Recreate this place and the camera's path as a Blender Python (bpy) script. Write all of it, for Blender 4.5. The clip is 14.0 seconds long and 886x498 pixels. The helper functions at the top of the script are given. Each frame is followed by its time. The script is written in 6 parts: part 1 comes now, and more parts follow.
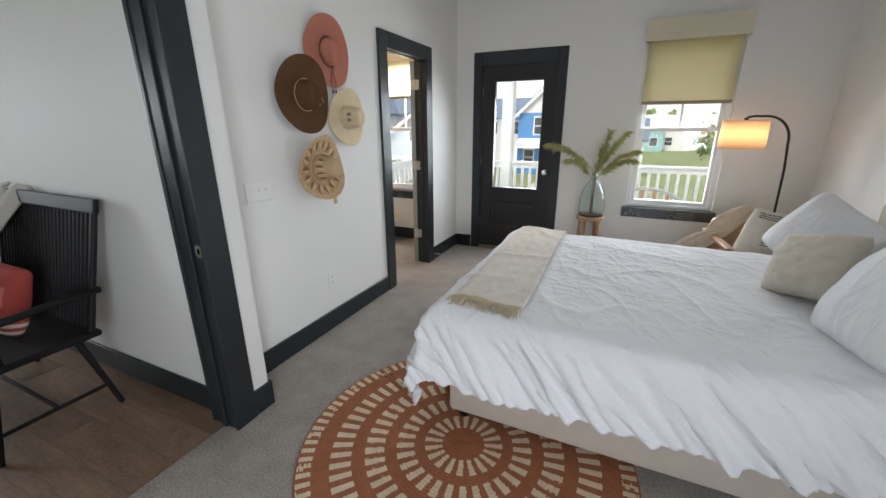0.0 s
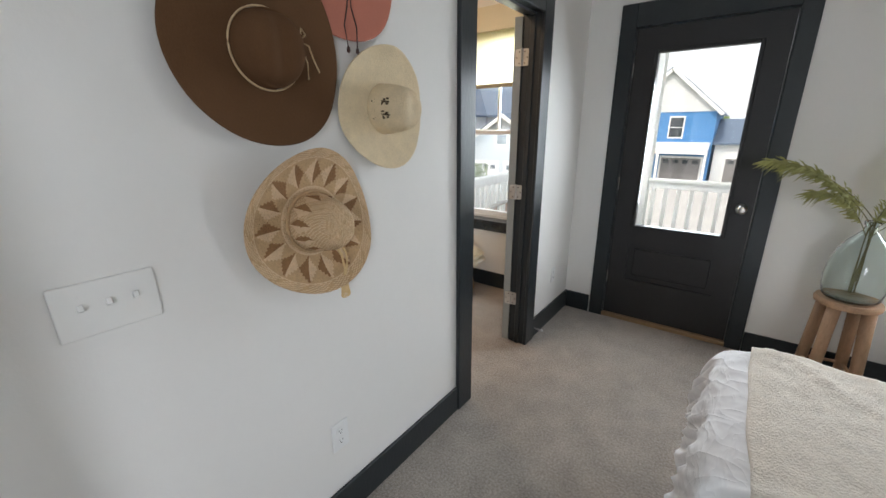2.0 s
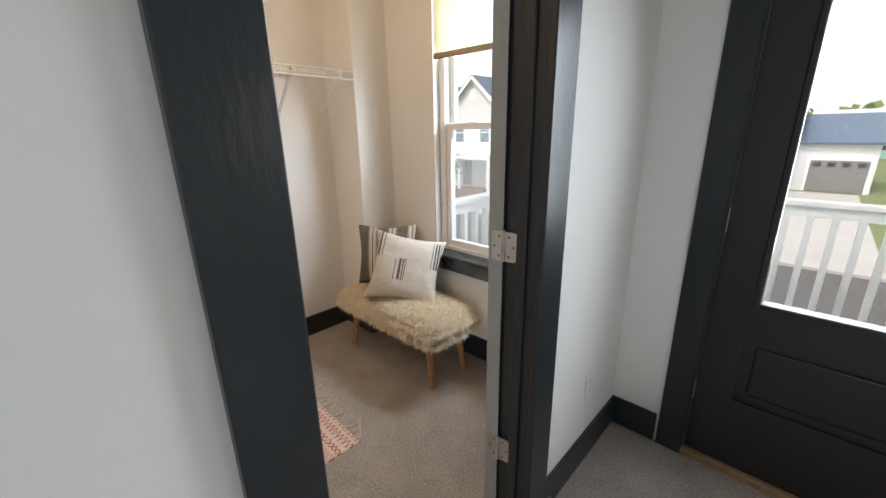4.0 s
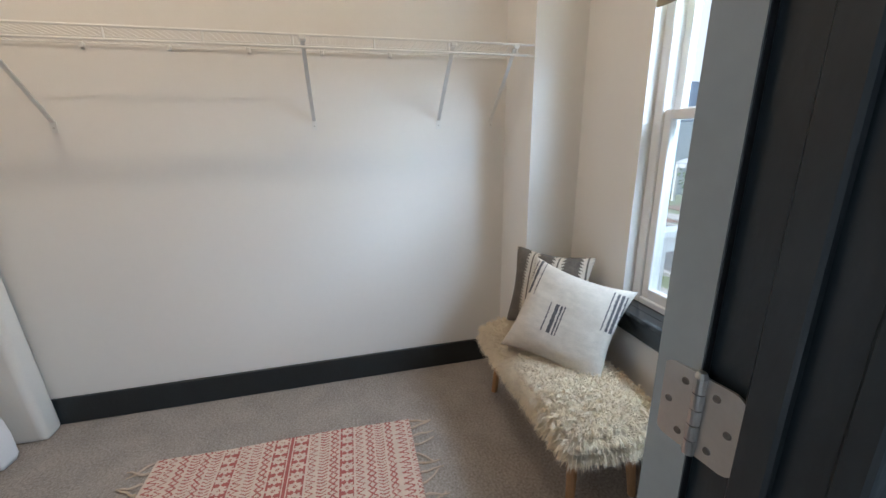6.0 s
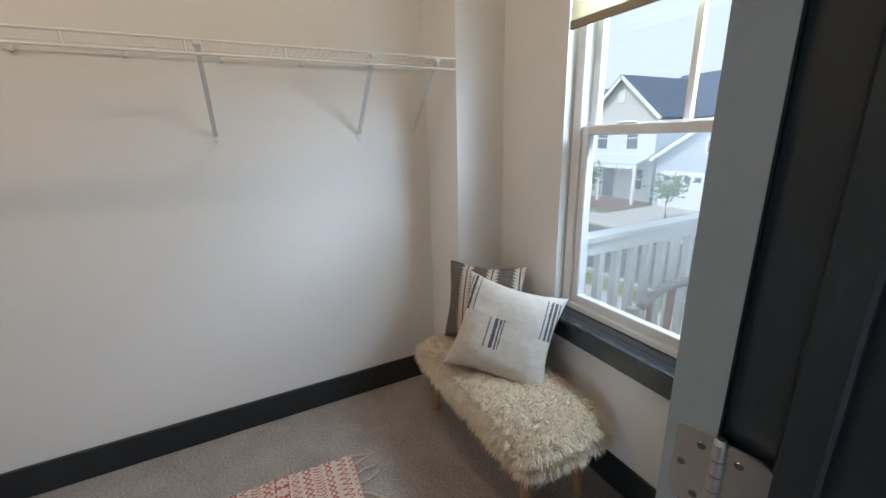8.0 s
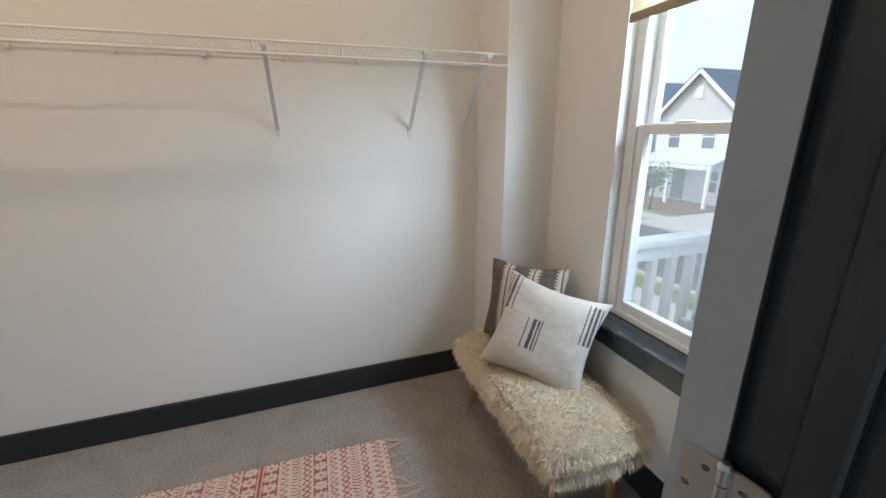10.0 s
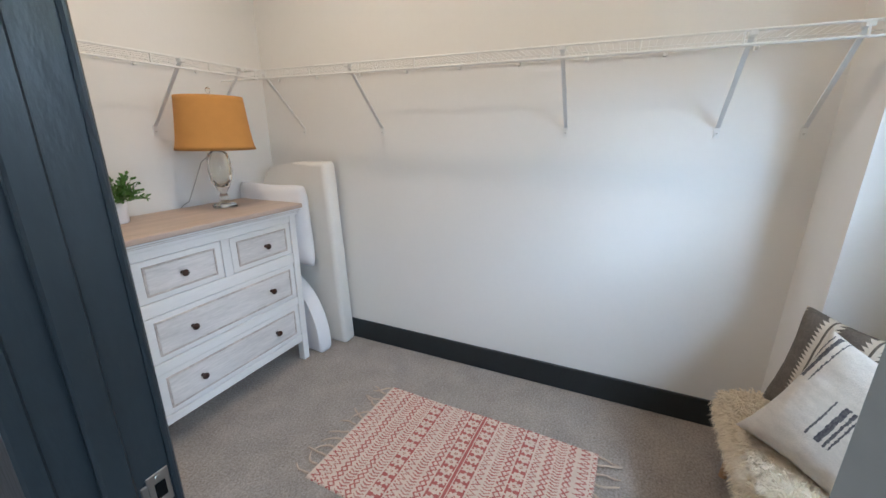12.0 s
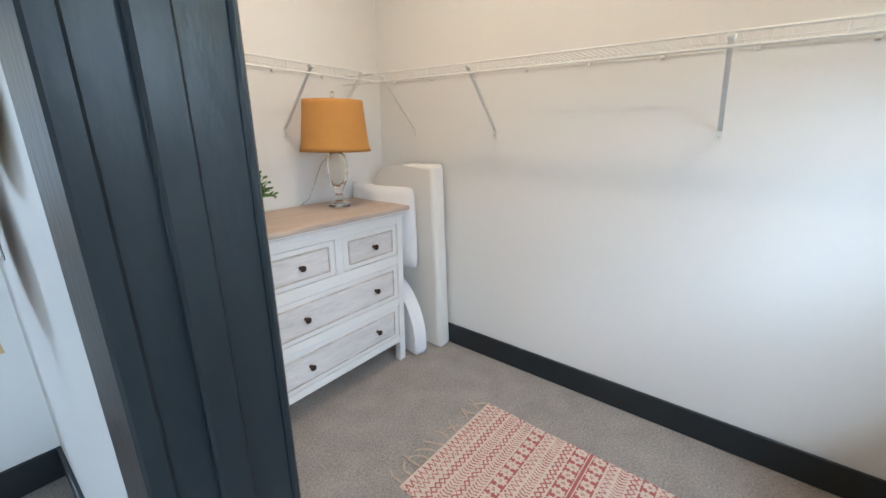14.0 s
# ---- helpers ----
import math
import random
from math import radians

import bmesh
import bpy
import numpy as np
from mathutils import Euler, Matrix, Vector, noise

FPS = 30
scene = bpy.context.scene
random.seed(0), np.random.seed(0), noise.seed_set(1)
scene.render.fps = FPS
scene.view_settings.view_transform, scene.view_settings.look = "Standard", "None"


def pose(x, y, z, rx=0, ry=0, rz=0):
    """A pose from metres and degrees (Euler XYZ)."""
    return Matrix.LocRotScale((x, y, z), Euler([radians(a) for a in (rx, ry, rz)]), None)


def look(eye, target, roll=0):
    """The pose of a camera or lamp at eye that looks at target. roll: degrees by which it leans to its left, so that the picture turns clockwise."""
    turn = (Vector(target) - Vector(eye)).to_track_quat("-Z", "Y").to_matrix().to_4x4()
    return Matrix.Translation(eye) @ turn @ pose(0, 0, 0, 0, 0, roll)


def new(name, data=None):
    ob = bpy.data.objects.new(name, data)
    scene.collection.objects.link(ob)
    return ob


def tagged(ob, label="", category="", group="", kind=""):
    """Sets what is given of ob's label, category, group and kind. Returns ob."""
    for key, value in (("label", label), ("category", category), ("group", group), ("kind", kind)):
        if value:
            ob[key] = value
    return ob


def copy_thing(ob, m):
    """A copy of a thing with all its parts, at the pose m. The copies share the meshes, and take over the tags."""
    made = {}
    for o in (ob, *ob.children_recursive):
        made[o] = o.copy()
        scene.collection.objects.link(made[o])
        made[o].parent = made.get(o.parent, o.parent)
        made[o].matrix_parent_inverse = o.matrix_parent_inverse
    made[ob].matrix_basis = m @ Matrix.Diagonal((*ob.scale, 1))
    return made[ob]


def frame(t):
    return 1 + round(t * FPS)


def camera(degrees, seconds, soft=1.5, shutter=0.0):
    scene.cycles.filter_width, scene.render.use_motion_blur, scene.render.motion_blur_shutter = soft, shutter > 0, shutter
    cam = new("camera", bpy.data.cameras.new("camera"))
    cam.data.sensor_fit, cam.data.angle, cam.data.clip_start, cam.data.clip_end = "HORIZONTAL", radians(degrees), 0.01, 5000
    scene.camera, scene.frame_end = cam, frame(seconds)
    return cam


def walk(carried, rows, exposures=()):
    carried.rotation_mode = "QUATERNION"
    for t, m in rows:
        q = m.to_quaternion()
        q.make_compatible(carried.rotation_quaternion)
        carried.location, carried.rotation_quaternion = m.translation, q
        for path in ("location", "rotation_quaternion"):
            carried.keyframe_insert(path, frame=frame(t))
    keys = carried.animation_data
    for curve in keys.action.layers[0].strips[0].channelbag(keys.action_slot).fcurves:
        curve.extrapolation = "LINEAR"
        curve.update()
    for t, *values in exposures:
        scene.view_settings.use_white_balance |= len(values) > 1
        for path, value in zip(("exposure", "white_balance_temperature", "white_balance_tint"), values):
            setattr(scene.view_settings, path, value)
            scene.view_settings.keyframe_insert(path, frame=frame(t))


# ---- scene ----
cam = camera(97.1, 14.0, soft=1.5)
PATH = [
    (0, (0.968, 1.445, 1.453), (0.172, 3.177, 0.848), -0.2),
    (0.5, (0.821, 1.836, 1.433), (-0.103, 3.503, 0.826), -0.2),
    (1, (0.601, 2.203, 1.44), (-0.429, 3.807, 0.837), -0.2),
    (1.5, (0.394, 2.541, 1.479), (-0.711, 4.095, 0.876), -0.2),
    (2, (0.119, 2.827, 1.446), (-1.029, 4.354, 0.853), -0.4),
    (2.2, (0.009, 2.941, 1.454), (-1.142, 4.464, 0.859), -0.4),
    (4.3, (-0.41, 4.296, 1.361), (-1.826, 5.585, 0.785), -1.4),
    (4.5, (-0.454, 4.368, 1.345), (-1.977, 5.532, 0.774), -1.4),
    (5, (-0.589, 4.516, 1.327), (-2.311, 5.365, 0.768), -1.2),
    (5.5, (-0.676, 4.659, 1.32), (-2.498, 5.275, 0.771), -1.0),
    (6, (-0.73, 4.739, 1.327), (-2.596, 5.212, 0.785), -0.9),
    (6.5, (-0.785, 4.725, 1.346), (-2.653, 5.193, 0.807), -0.9),
    (7, (-0.843, 4.664, 1.38), (-2.661, 5.298, 0.84), -1.0),
    (7.5, (-0.858, 4.654, 1.384), (-2.598, 5.481, 0.847), -1.3),
    (7.7, (-0.851, 4.674, 1.384), (-2.566, 5.548, 0.842), -1.5),
    (9.8, (-0.789, 4.73, 1.39), (-2.556, 5.477, 0.824), -0.7),
    (10, (-0.806, 4.734, 1.389), (-2.622, 5.358, 0.829), -0.6),
    (10.5, (-0.808, 4.791, 1.388), (-2.714, 5.047, 0.836), -0.3),
    (11, (-0.792, 4.839, 1.388), (-2.708, 4.704, 0.828), -0.0),
    (11.5, (-0.787, 4.853, 1.392), (-2.643, 4.362, 0.833), 0.2),
    (12, (-0.758, 4.912, 1.396), (-2.503, 4.119, 0.824), 0.2),
    (12.5, (-0.747, 4.938, 1.401), (-2.374, 3.925, 0.829), 0.3),
    (13, (-0.757, 4.936, 1.401), (-2.283, 3.777, 0.827), 0.4),
    (13.5, (-0.777, 4.885, 1.396), (-2.244, 3.653, 0.821), 0.4),
    (14, (-0.812, 4.762, 1.411), (-2.327, 3.591, 0.835), 0.3),
]
walk(cam, [(t, look(eye, target, roll)) for t, eye, target, roll in PATH], exposures=[(0, 1.5, 6700, 13), (2.2, 1.48, 6700, 13), (4.3, 1.35, 6700, 14), (5.2, 1.34, 6100, 11), (6.2, 1.2, 5650, 9), (7.7, 1.02, 5700, 9), (9.8, 1.12, 5900, 10), (11, 1.26, 5400, 8), (12, 1.46, 5350, 8), (12.5, 1.56, 5400, 8), (14, 1.68, 5500, 7)])

# ---------------------------------------------------------------- world, sun, large lights
world = bpy.data.worlds.new("sky")
scene.world = world
world.use_nodes = True
wn = world.node_tree.nodes
sky = wn.new("ShaderNodeTexSky")
sky.sky_type = "NISHITA"
sky.sun_disc = False
sky.sun_elevation, sky.sun_rotation = radians(56), radians(190)
sky.air_density, sky.dust_density, sky.ozone_density = 1.0, 5.0, 0.5
# thin bright cloud all over the sky
veil = wn.new("ShaderNodeMix")
veil.data_type = "RGBA"
veil.inputs[0].default_value = 0.7
veil.inputs[7].default_value = (3.7, 3.75, 3.8, 1)
world.node_tree.links.new(sky.outputs[0], veil.inputs[6])
world.node_tree.links.new(veil.outputs[2], wn["Background"].inputs[0])
wn["Background"].inputs[1].default_value = 0.15

sun = new("sun", bpy.data.lights.new("sun", "SUN"))
sun.data.energy, sun.data.angle, sun.data.color = 1.1, radians(10), (1.0, 0.95, 0.87)
# the sun stands high behind the house, so the porch is in shade and the facades across the street are lit
sd = Vector((math.sin(radians(190)) * math.cos(radians(56)), math.cos(radians(190)) * math.cos(radians(56)), math.sin(radians(56))))
sun.matrix_world = look(sd * 30, (0, 0, 0))


def area(name, eye, target, sx, sy, watts, colour, spread=180):
    """A rectangular lamp in or just outside an opening, or under a lamp's cover."""
    ob = new(name, bpy.data.lights.new(name, "AREA"))
    ob.data.shape, ob.data.size, ob.data.size_y = "RECTANGLE", sx, sy
    ob.data.energy, ob.data.color, ob.data.spread = watts, colour, radians(spread)
    ob.matrix_world = look(eye, target)
    return ob


DAY = (0.80, 0.91, 1.0)
# daylight falls in at a slant, from the sky above the porch's edge
area("daylight_door", (-0.175, 6.10, 1.33), (-0.175, 4.6, 0.55), 0.52, 1.1, 8.0, DAY, 150)
area("daylight_bed_window", (1.39, 6.10, 1.15), (1.2, 4.6, 0.4), 0.74, 0.98, 10.0, DAY, 150)
# added lamp out under the porch roof stands in for the sky's light
area("daylight_closet_window", (-1.20, 6.30, 1.92), (-1.90, 4.0, 0.70), 0.90, 0.42, 15, (0.74, 0.88, 1.0), 125)
# added fill lamp in an unseen opening, to brighten bed and hat wall
area("near_fill_light", (2.535, -0.28, 1.5), (0.2, 2.6, 0.2), 1.2, 1.3, 16, (0.80, 0.90, 1.0), 125)
area("daylight_hall_window", (-4.25, 1.2, 1.6), (-2.2, 1.9, 0.9), 0.7, 0.8, 5.5, DAY, 150)
area("closet_lamp_light", (-1.85, 3.6, 2.715), (-1.85, 3.6, 0), 0.10, 0.10, 4.0, (1.0, 0.74, 0.49))
area("closet_lamp_light", (-1.85, 4.87, 2.715), (-1.85, 4.87, 0), 0.10, 0.10, 3.0, (1.0, 0.74, 0.49))
bulb = new("floor_lamp_bulb", bpy.data.lights.new("floor_lamp_bulb", "POINT"))
bulb.data.energy, bulb.data.color, bulb.data.shadow_soft_size = 1.0, (1.0, 0.62, 0.33), 0.05
bulb.location = (1.80, 5.45, 1.38)


# ---------------------------------------------------------------- materials
def mat(name, colour, rough=0.6, metal=0.0, vary=0.12, scale=6.0, fine=60.0, bump=0.0, bump_scale=80.0, random_tint=0.0, coords="Object", spec=0.5, stretch=(1, 1, 1), sheen=0.0, grain=0.45):
    """A surface with variation at two scales, and relief."""
    m = bpy.data.materials.new(name)
    m.use_nodes = True
    nt = m.node_tree
    n, l = nt.nodes, nt.links
    b = n["Principled BSDF"]
    b.inputs["Roughness"].default_value, b.inputs["Metallic"].default_value = rough, metal
    b.inputs["Specular IOR Level"].default_value = spec
    if sheen:
        b.inputs["Sheen Weight"].default_value = sheen
    tc = n.new("ShaderNodeTexCoord")
    mp = n.new("ShaderNodeMapping")
    mp.inputs["Scale"].default_value = stretch
    l.new(tc.outputs[coords], mp.inputs[0])
    big, small = n.new("ShaderNodeTexNoise"), n.new("ShaderNodeTexNoise")
    big.inputs["Scale"].default_value, small.inputs["Scale"].default_value = scale, fine
    big.inputs["Detail"].default_value, small.inputs["Detail"].default_value = 4, 3
    l.new(mp.outputs[0], big.inputs[0]), l.new(mp.outputs[0], small.inputs[0])
    mix = n.new("ShaderNodeMix")
    mix.data_type, mix.blend_type = "RGBA", "MIX"
    mix.inputs[0].default_value = grain
    l.new(big.outputs[0], mix.inputs[6]), l.new(small.outputs[0], mix.inputs[7])
    ramp = n.new("ShaderNodeValToRGB")
    ramp.color_ramp.elements[0].position, ramp.color_ramp.elements[1].position = 0.3, 0.7
    lo, hi = 1 - vary, 1 + vary
    ramp.color_ramp.elements[0].color = (*[min(1, c * lo) for c in colour], 1)
    ramp.color_ramp.elements[1].color = (*[min(1, c * hi) for c in colour], 1)
    l.new(mix.outputs[2], ramp.inputs[0])
    out = ramp.outputs[0]
    if random_tint:
        oi = n.new("ShaderNodeObjectInfo")
        mr = n.new("ShaderNodeMapRange")
        mr.inputs[3].default_value, mr.inputs[4].default_value = 1 - random_tint, 1 + random_tint
        l.new(oi.outputs["Random"], mr.inputs[0])
        mul = n.new("ShaderNodeMix")
        mul.data_type, mul.blend_type = "RGBA", "MULTIPLY"
        mul.inputs[0].default_value = 1
        l.new(out, mul.inputs[6]), l.new(mr.outputs[0], mul.inputs[7])
        out = mul.outputs[2]
    l.new(out, b.inputs["Base Color"])
    if bump:
        bt, bn = n.new("ShaderNodeTexNoise"), n.new("ShaderNodeBump")
        bt.inputs["Scale"].default_value, bt.inputs["Detail"].default_value = bump_scale, 3
        bn.inputs["Strength"].default_value, bn.inputs["Distance"].default_value = bump, 0.01
        l.new(mp.outputs[0], bt.inputs[0]), l.new(bt.outputs[0], bn.inputs["Height"]), l.new(bn.outputs[0], b.inputs["Normal"])
    return m


def glass(name, tint, rough=0.0, clear=True):
    m = bpy.data.materials.new(name)
    m.use_nodes = True
    n, l = m.node_tree.nodes, m.node_tree.links
    b = n["Principled BSDF"]
    if not clear:
        b.inputs["Base Color"].default_value = (*tint, 1)
        b.inputs["Transmission Weight"].default_value, b.inputs["Roughness"].default_value, b.inputs["IOR"].default_value = 1, rough, 1.35
        return m
    tr, gl, mx = n.new("ShaderNodeBsdfTransparent"), n.new("ShaderNodeBsdfGlossy"), n.new("ShaderNodeMixShader")
    tr.inputs[0].default_value = (*tint, 1)
    gl.inputs["Roughness"].default_value = 0.02
    mx.inputs[0].default_value = 0.05
    l.new(tr.outputs[0], mx.inputs[1]), l.new(gl.outputs[0], mx.inputs[2])
    l.new(mx.outputs[0], n["Material Output"].inputs[0])
    return m


def cloth_through(name, colour, through_colour, share=0.5):
    """Thin cloth that light comes through (a shade)."""
    m = mat(name, colour, 0.85, vary=0.05, scale=4, fine=300, bump=0.15, bump_scale=500)
    n, l = m.node_tree.nodes, m.node_tree.links
    b = n["Principled BSDF"]
    tl, mx = n.new("ShaderNodeBsdfTranslucent"), n.new("ShaderNodeMixShader")
    tl.inputs[0].default_value = (*through_colour, 1)
    mx.inputs[0].default_value = share
    l.new(b.outputs[0], mx.inputs[1]), l.new(tl.outputs[0], mx.inputs[2]), l.new(mx.outputs[0], n["Material Output"].inputs[0])
    return m


WALL = mat("white_wall_paint", (0.80, 0.785, 0.755), 0.62, vary=0.012, scale=1.2, fine=40, bump=0.035, bump_scale=130)
CEIL = mat("ceiling_paint", (0.82, 0.81, 0.79), 0.8, vary=0.01, scale=1, fine=30, bump=0.1, bump_scale=120)
TRIM = mat("charcoal_trim_paint", (0.019, 0.0245, 0.028), 0.32, vary=0.16, scale=5, fine=50, bump=0.09, bump_scale=30, stretch=(2.5, 2.5, 0.8))
SILLPAINT = mat("glossy_charcoal_sill_paint", (0.019, 0.0245, 0.028), 0.16, vary=0.14, scale=5, fine=50, bump=0.04, bump_scale=30, spec=0.8)
DOORPAINT = mat("charcoal_door_paint", (0.018, 0.018, 0.020), 0.38, vary=0.12, scale=3, fine=40, bump=0.08, bump_scale=40)
CARPET = mat("grey_cut_pile_carpet", (0.39, 0.34, 0.295), 0.95, vary=0.4, scale=7, fine=105, grain=0.72, bump=1.0, bump_scale=230, spec=0.1, sheen=0.2)
PLANK = mat("oak_plank", (0.20, 0.125, 0.078), 0.5, vary=0.4, scale=2.2, fine=18, bump=0.1, bump_scale=30, random_tint=0.16, stretch=(1, 6, 1))
WHITE = mat("white_vinyl", (0.80, 0.80, 0.79), 0.35, vary=0.02, scale=3, fine=60)
SCREWMETAL = mat("dull_screw_metal", (0.20, 0.19, 0.18), 0.4, 1.0, vary=0.2, scale=200, fine=600)
METAL = mat("satin_nickel", (0.62, 0.61, 0.59), 0.28, 1.0, vary=0.05, scale=20, fine=200)
PANE = glass("window_glass", (0.97, 0.985, 0.98))


# ---------------------------------------------------------------- mesh helpers
def box(bm, x0, x1, y0, y1, z0, z1, bevel=0.0, seg=2, m=None):
    r = bmesh.ops.create_cube(bm, size=1)
    vs = r["verts"]
    for v in vs:
        v.co = Vector(((x0 + x1) / 2 + v.co.x * (x1 - x0), (y0 + y1) / 2 + v.co.y * (y1 - y0), (z0 + z1) / 2 + v.co.z * (z1 - z0)))
    if bevel:
        es = list({e for v in vs for e in v.link_edges})
        r = bmesh.ops.bevel(bm, geom=es, offset=bevel, segments=seg, affect="EDGES", profile=0.5)
        vs = list({v for f in r["faces"] for v in f.verts})
    if m is not None:
        bmesh.ops.transform(bm, matrix=m, verts=vs)
    return bm


def rod(bm, p0, p1, r0, r1=None, seg=12):
    """A tapered round bar from p0 to p1."""
    p0, p1 = Vector(p0), Vector(p1)
    r1 = r0 if r1 is None else r1
    q = (p1 - p0).to_track_quat("Z", "Y").to_matrix().to_4x4()
    bmesh.ops.create_cone(bm, cap_ends=True, segments=seg, radius1=r0, radius2=r1, depth=(p1 - p0).length, matrix=Matrix.Translation((p0 + p1) / 2) @ q)
    return bm


def tube(bm, pts, r, seg=8, taper=None):
    """A round tube along points."""
    pts = [Vector(p) for p in pts]
    rings = []
    for i, p in enumerate(pts):
        d = (pts[min(i + 1, len(pts) - 1)] - pts[max(i - 1, 0)]).normalized()
        q = d.to_track_quat("Z", "Y")
        rr = r if taper is None else r + (taper - r) * i / (len(pts) - 1)
        rings.append([bm.verts.new(p + q @ Vector((rr * math.cos(a), rr * math.sin(a), 0))) for a in [2 * math.pi * k / seg for k in range(seg)]])
    for a, b in zip(rings, rings[1:]):
        for k in range(seg):
            bm.faces.new((a[k], a[(k + 1) % seg], b[(k + 1) % seg], b[k]))
    bm.faces.new(rings[0][::-1]), bm.faces.new(rings[-1])
    return bm


def lathe(bm, prof, seg=32, m=None, wob=None, caps=True):
    """A turned body: prof is (radius, height) from the bottom to the top."""
    rings, made = [], []
    for r, z in prof:
        ring = []
        for k in range(seg):
            a = 2 * math.pi * k / seg
            co = Vector((r * math.cos(a), r * math.sin(a), z))
            ring.append(bm.verts.new(wob(co, a) if wob else co))
        rings.append(ring)
        made += ring
    for a, b in zip(rings, rings[1:]):
        for k in range(seg):
            bm.faces.new((a[k], a[(k + 1) % seg], b[(k + 1) % seg], b[k]))
    if caps and prof[0][0] > 1e-5:
        bm.faces.new(rings[0][::-1])
    if caps and prof[-1][0] > 1e-5:
        bm.faces.new(rings[-1])
    bmesh.ops.remove_doubles(bm, verts=made, dist=1e-6)
    if m is not None:
        bmesh.ops.transform(bm, matrix=m, verts=[v for v in made if v.is_valid])
    return bm


def grid(bm, nu, nv, fn):
    """A sheet of nu x nv cells; fn(u, v) gives the place, u and v from 0 to 1."""
    vs = [[bm.verts.new(fn(i / nu, j / nv)) for j in range(nv + 1)] for i in range(nu + 1)]
    for i in range(nu):
        for j in range(nv):
            bm.faces.new((vs[i][j], vs[i + 1][j], vs[i + 1][j + 1], vs[i][j + 1]))
    return vs


def mesh_of(name, bm, materials, smooth=False):
    bmesh.ops.recalc_face_normals(bm, faces=bm.faces)
    me = bpy.data.meshes.new(name)
    bm.to_mesh(me)
    bm.free()
    for m in materials if isinstance(materials, (list, tuple)) else [materials]:
        me.materials.append(m)
    if smooth:
        me.polygons.foreach_set("use_smooth", [True] * len(me.polygons))
    return me


def part(name, bm, material, parent=None, label="", smooth=False, m=None):
    """Links a bmesh as one mesh object, under a thing or a part."""
    ob = new(name, mesh_of(name, bm, material, smooth))
    if parent is not None:
        ob.parent = parent
    if m is not None:
        ob.matrix_basis = m
    return tagged(ob, label)


def thing(name, label, category, m=None, group=""):
    ob = new(name)
    ob.empty_display_size = 0.1
    if m is not None:
        ob.matrix_basis = m
    return tagged(ob, label, category, group)


def struct(name, bm, material, label, category, smooth=False):
    return tagged(part(name, bm, material, None, "", smooth), label, category, kind="structure")


def B():
    return bmesh.new()


# ---------------------------------------------------------------- the plan
YE = 5.875            # inner face of the outside wall
XH, XHC = -0.888, -0.998   # wall with the hats: bedroom face, closet face
XB = -2.785           # closet's back wall
YL = 2.69             # closet's side wall
XR = 2.47             # wall behind the bed's head
XA = -0.64            # wall stub beside the hall doorway
H = 2.74
DY0, DY1, DH = 4.383, 5.081, 2.045      # closet doorway
EX0, EX1, EH = -0.585, 0.238, 2.062     # outside door's opening
W1 = (1.01, 1.775, 0.645, 2.17)         # bedroom window
W2 = (-2.065, -1.205, 0.645, 2.17)       # closet window


def wall_run(name, label, axis, at0, at1, a0, a1, holes=(), material=WALL, z1=H):
    """A wall along x or y with openings (from, to, sill, head)."""
    bm = B()

    def seg(p, q, lo, hi):
        if q - p > 1e-4 and hi - lo > 1e-4:
            box(bm, p, q, at0, at1, lo, hi) if axis == "x" else box(bm, at0, at1, p, q, lo, hi)
    at = a0
    for h0, h1, lo, hi in sorted(holes):
        seg(at, h0, 0, z1), seg(h0, h1, 0, lo), seg(h0, h1, hi, z1)
        at = h1
    seg(at, a1, 0, z1)
    return struct(name, bm, material, label, "wall")


wall_run("wall_outside", "white painted wall with a glazed door and two windows", "x", YE, 6.05, -2.92, 2.60, [(EX0, EX1, 0, EH), W1, W2])
wall_run("wall_hats", "white painted wall between bedroom and closet", "y", XHC, XH, YL, YE, [(DY0 - 0.02, DY1 + 0.02, 0, DH + 0.02)])
wall_run("wall_stub", "short white wall beside the hall doorway", "y", XH, XA, 2.52, 2.68)
wall_run("wall_hall_door", "white wall with the hall doorway", "y", -0.79, XA, -1.0, 2.52, [(1.48, 2.485, 0, 2.065)])
wall_run("wall_closet_side", "white wall between hall and closet", "x", 2.52, YL, -4.2, XH)
wall_run("wall_closet_back", "white closet wall under a wire shelf", "y", XB - 0.12, XB, YL, YE)
# the opening in the head wall is added, out of view, for the fill lamp
wall_run("wall_head", "white wall behind the bed, with an added unseen opening", "y", XR, XR + 0.13, -1.0, YE, [(-0.9, 0.34, 0.8, 2.2)])
wall_run("wall_near", "white bedroom wall", "x", -1.12, -1.0, -0.79, 2.60)
wall_run("wall_hall_near", "white hall wall", "x", -0.5, -0.38, -4.2, -0.79)
wall_run("wall_hall_end", "white hall wall with a window", "y", -4.32, -4.2, -0.5, YL, [(0.6, 1.8, 0.9, 2.3)])
bm = B()
box(bm, XB, -2.472, 5.615, YE, 0, H)
struct("wall_chase", bm, WALL, "boxed-out white corner column in the closet", "wall")

bm = B()
box(bm, -4.32, XR + 0.13, -1.12, 6.05, H, H + 0.12)
struct("ceiling", bm, CEIL, "flat white ceiling", "ceiling")
bm = B()
box(bm, -0.72, XR + 0.13, -1.12, 6.05, -0.12, 0)
box(bm, XB - 0.12, -0.72, 2.52, 6.05, -0.12, 0)
struct("floor", bm, CARPET, "grey-beige cut pile carpet", "floor")
bm = B()
box(bm, -4.32, -0.72, -0.5, 2.52, -0.12, -0.012)
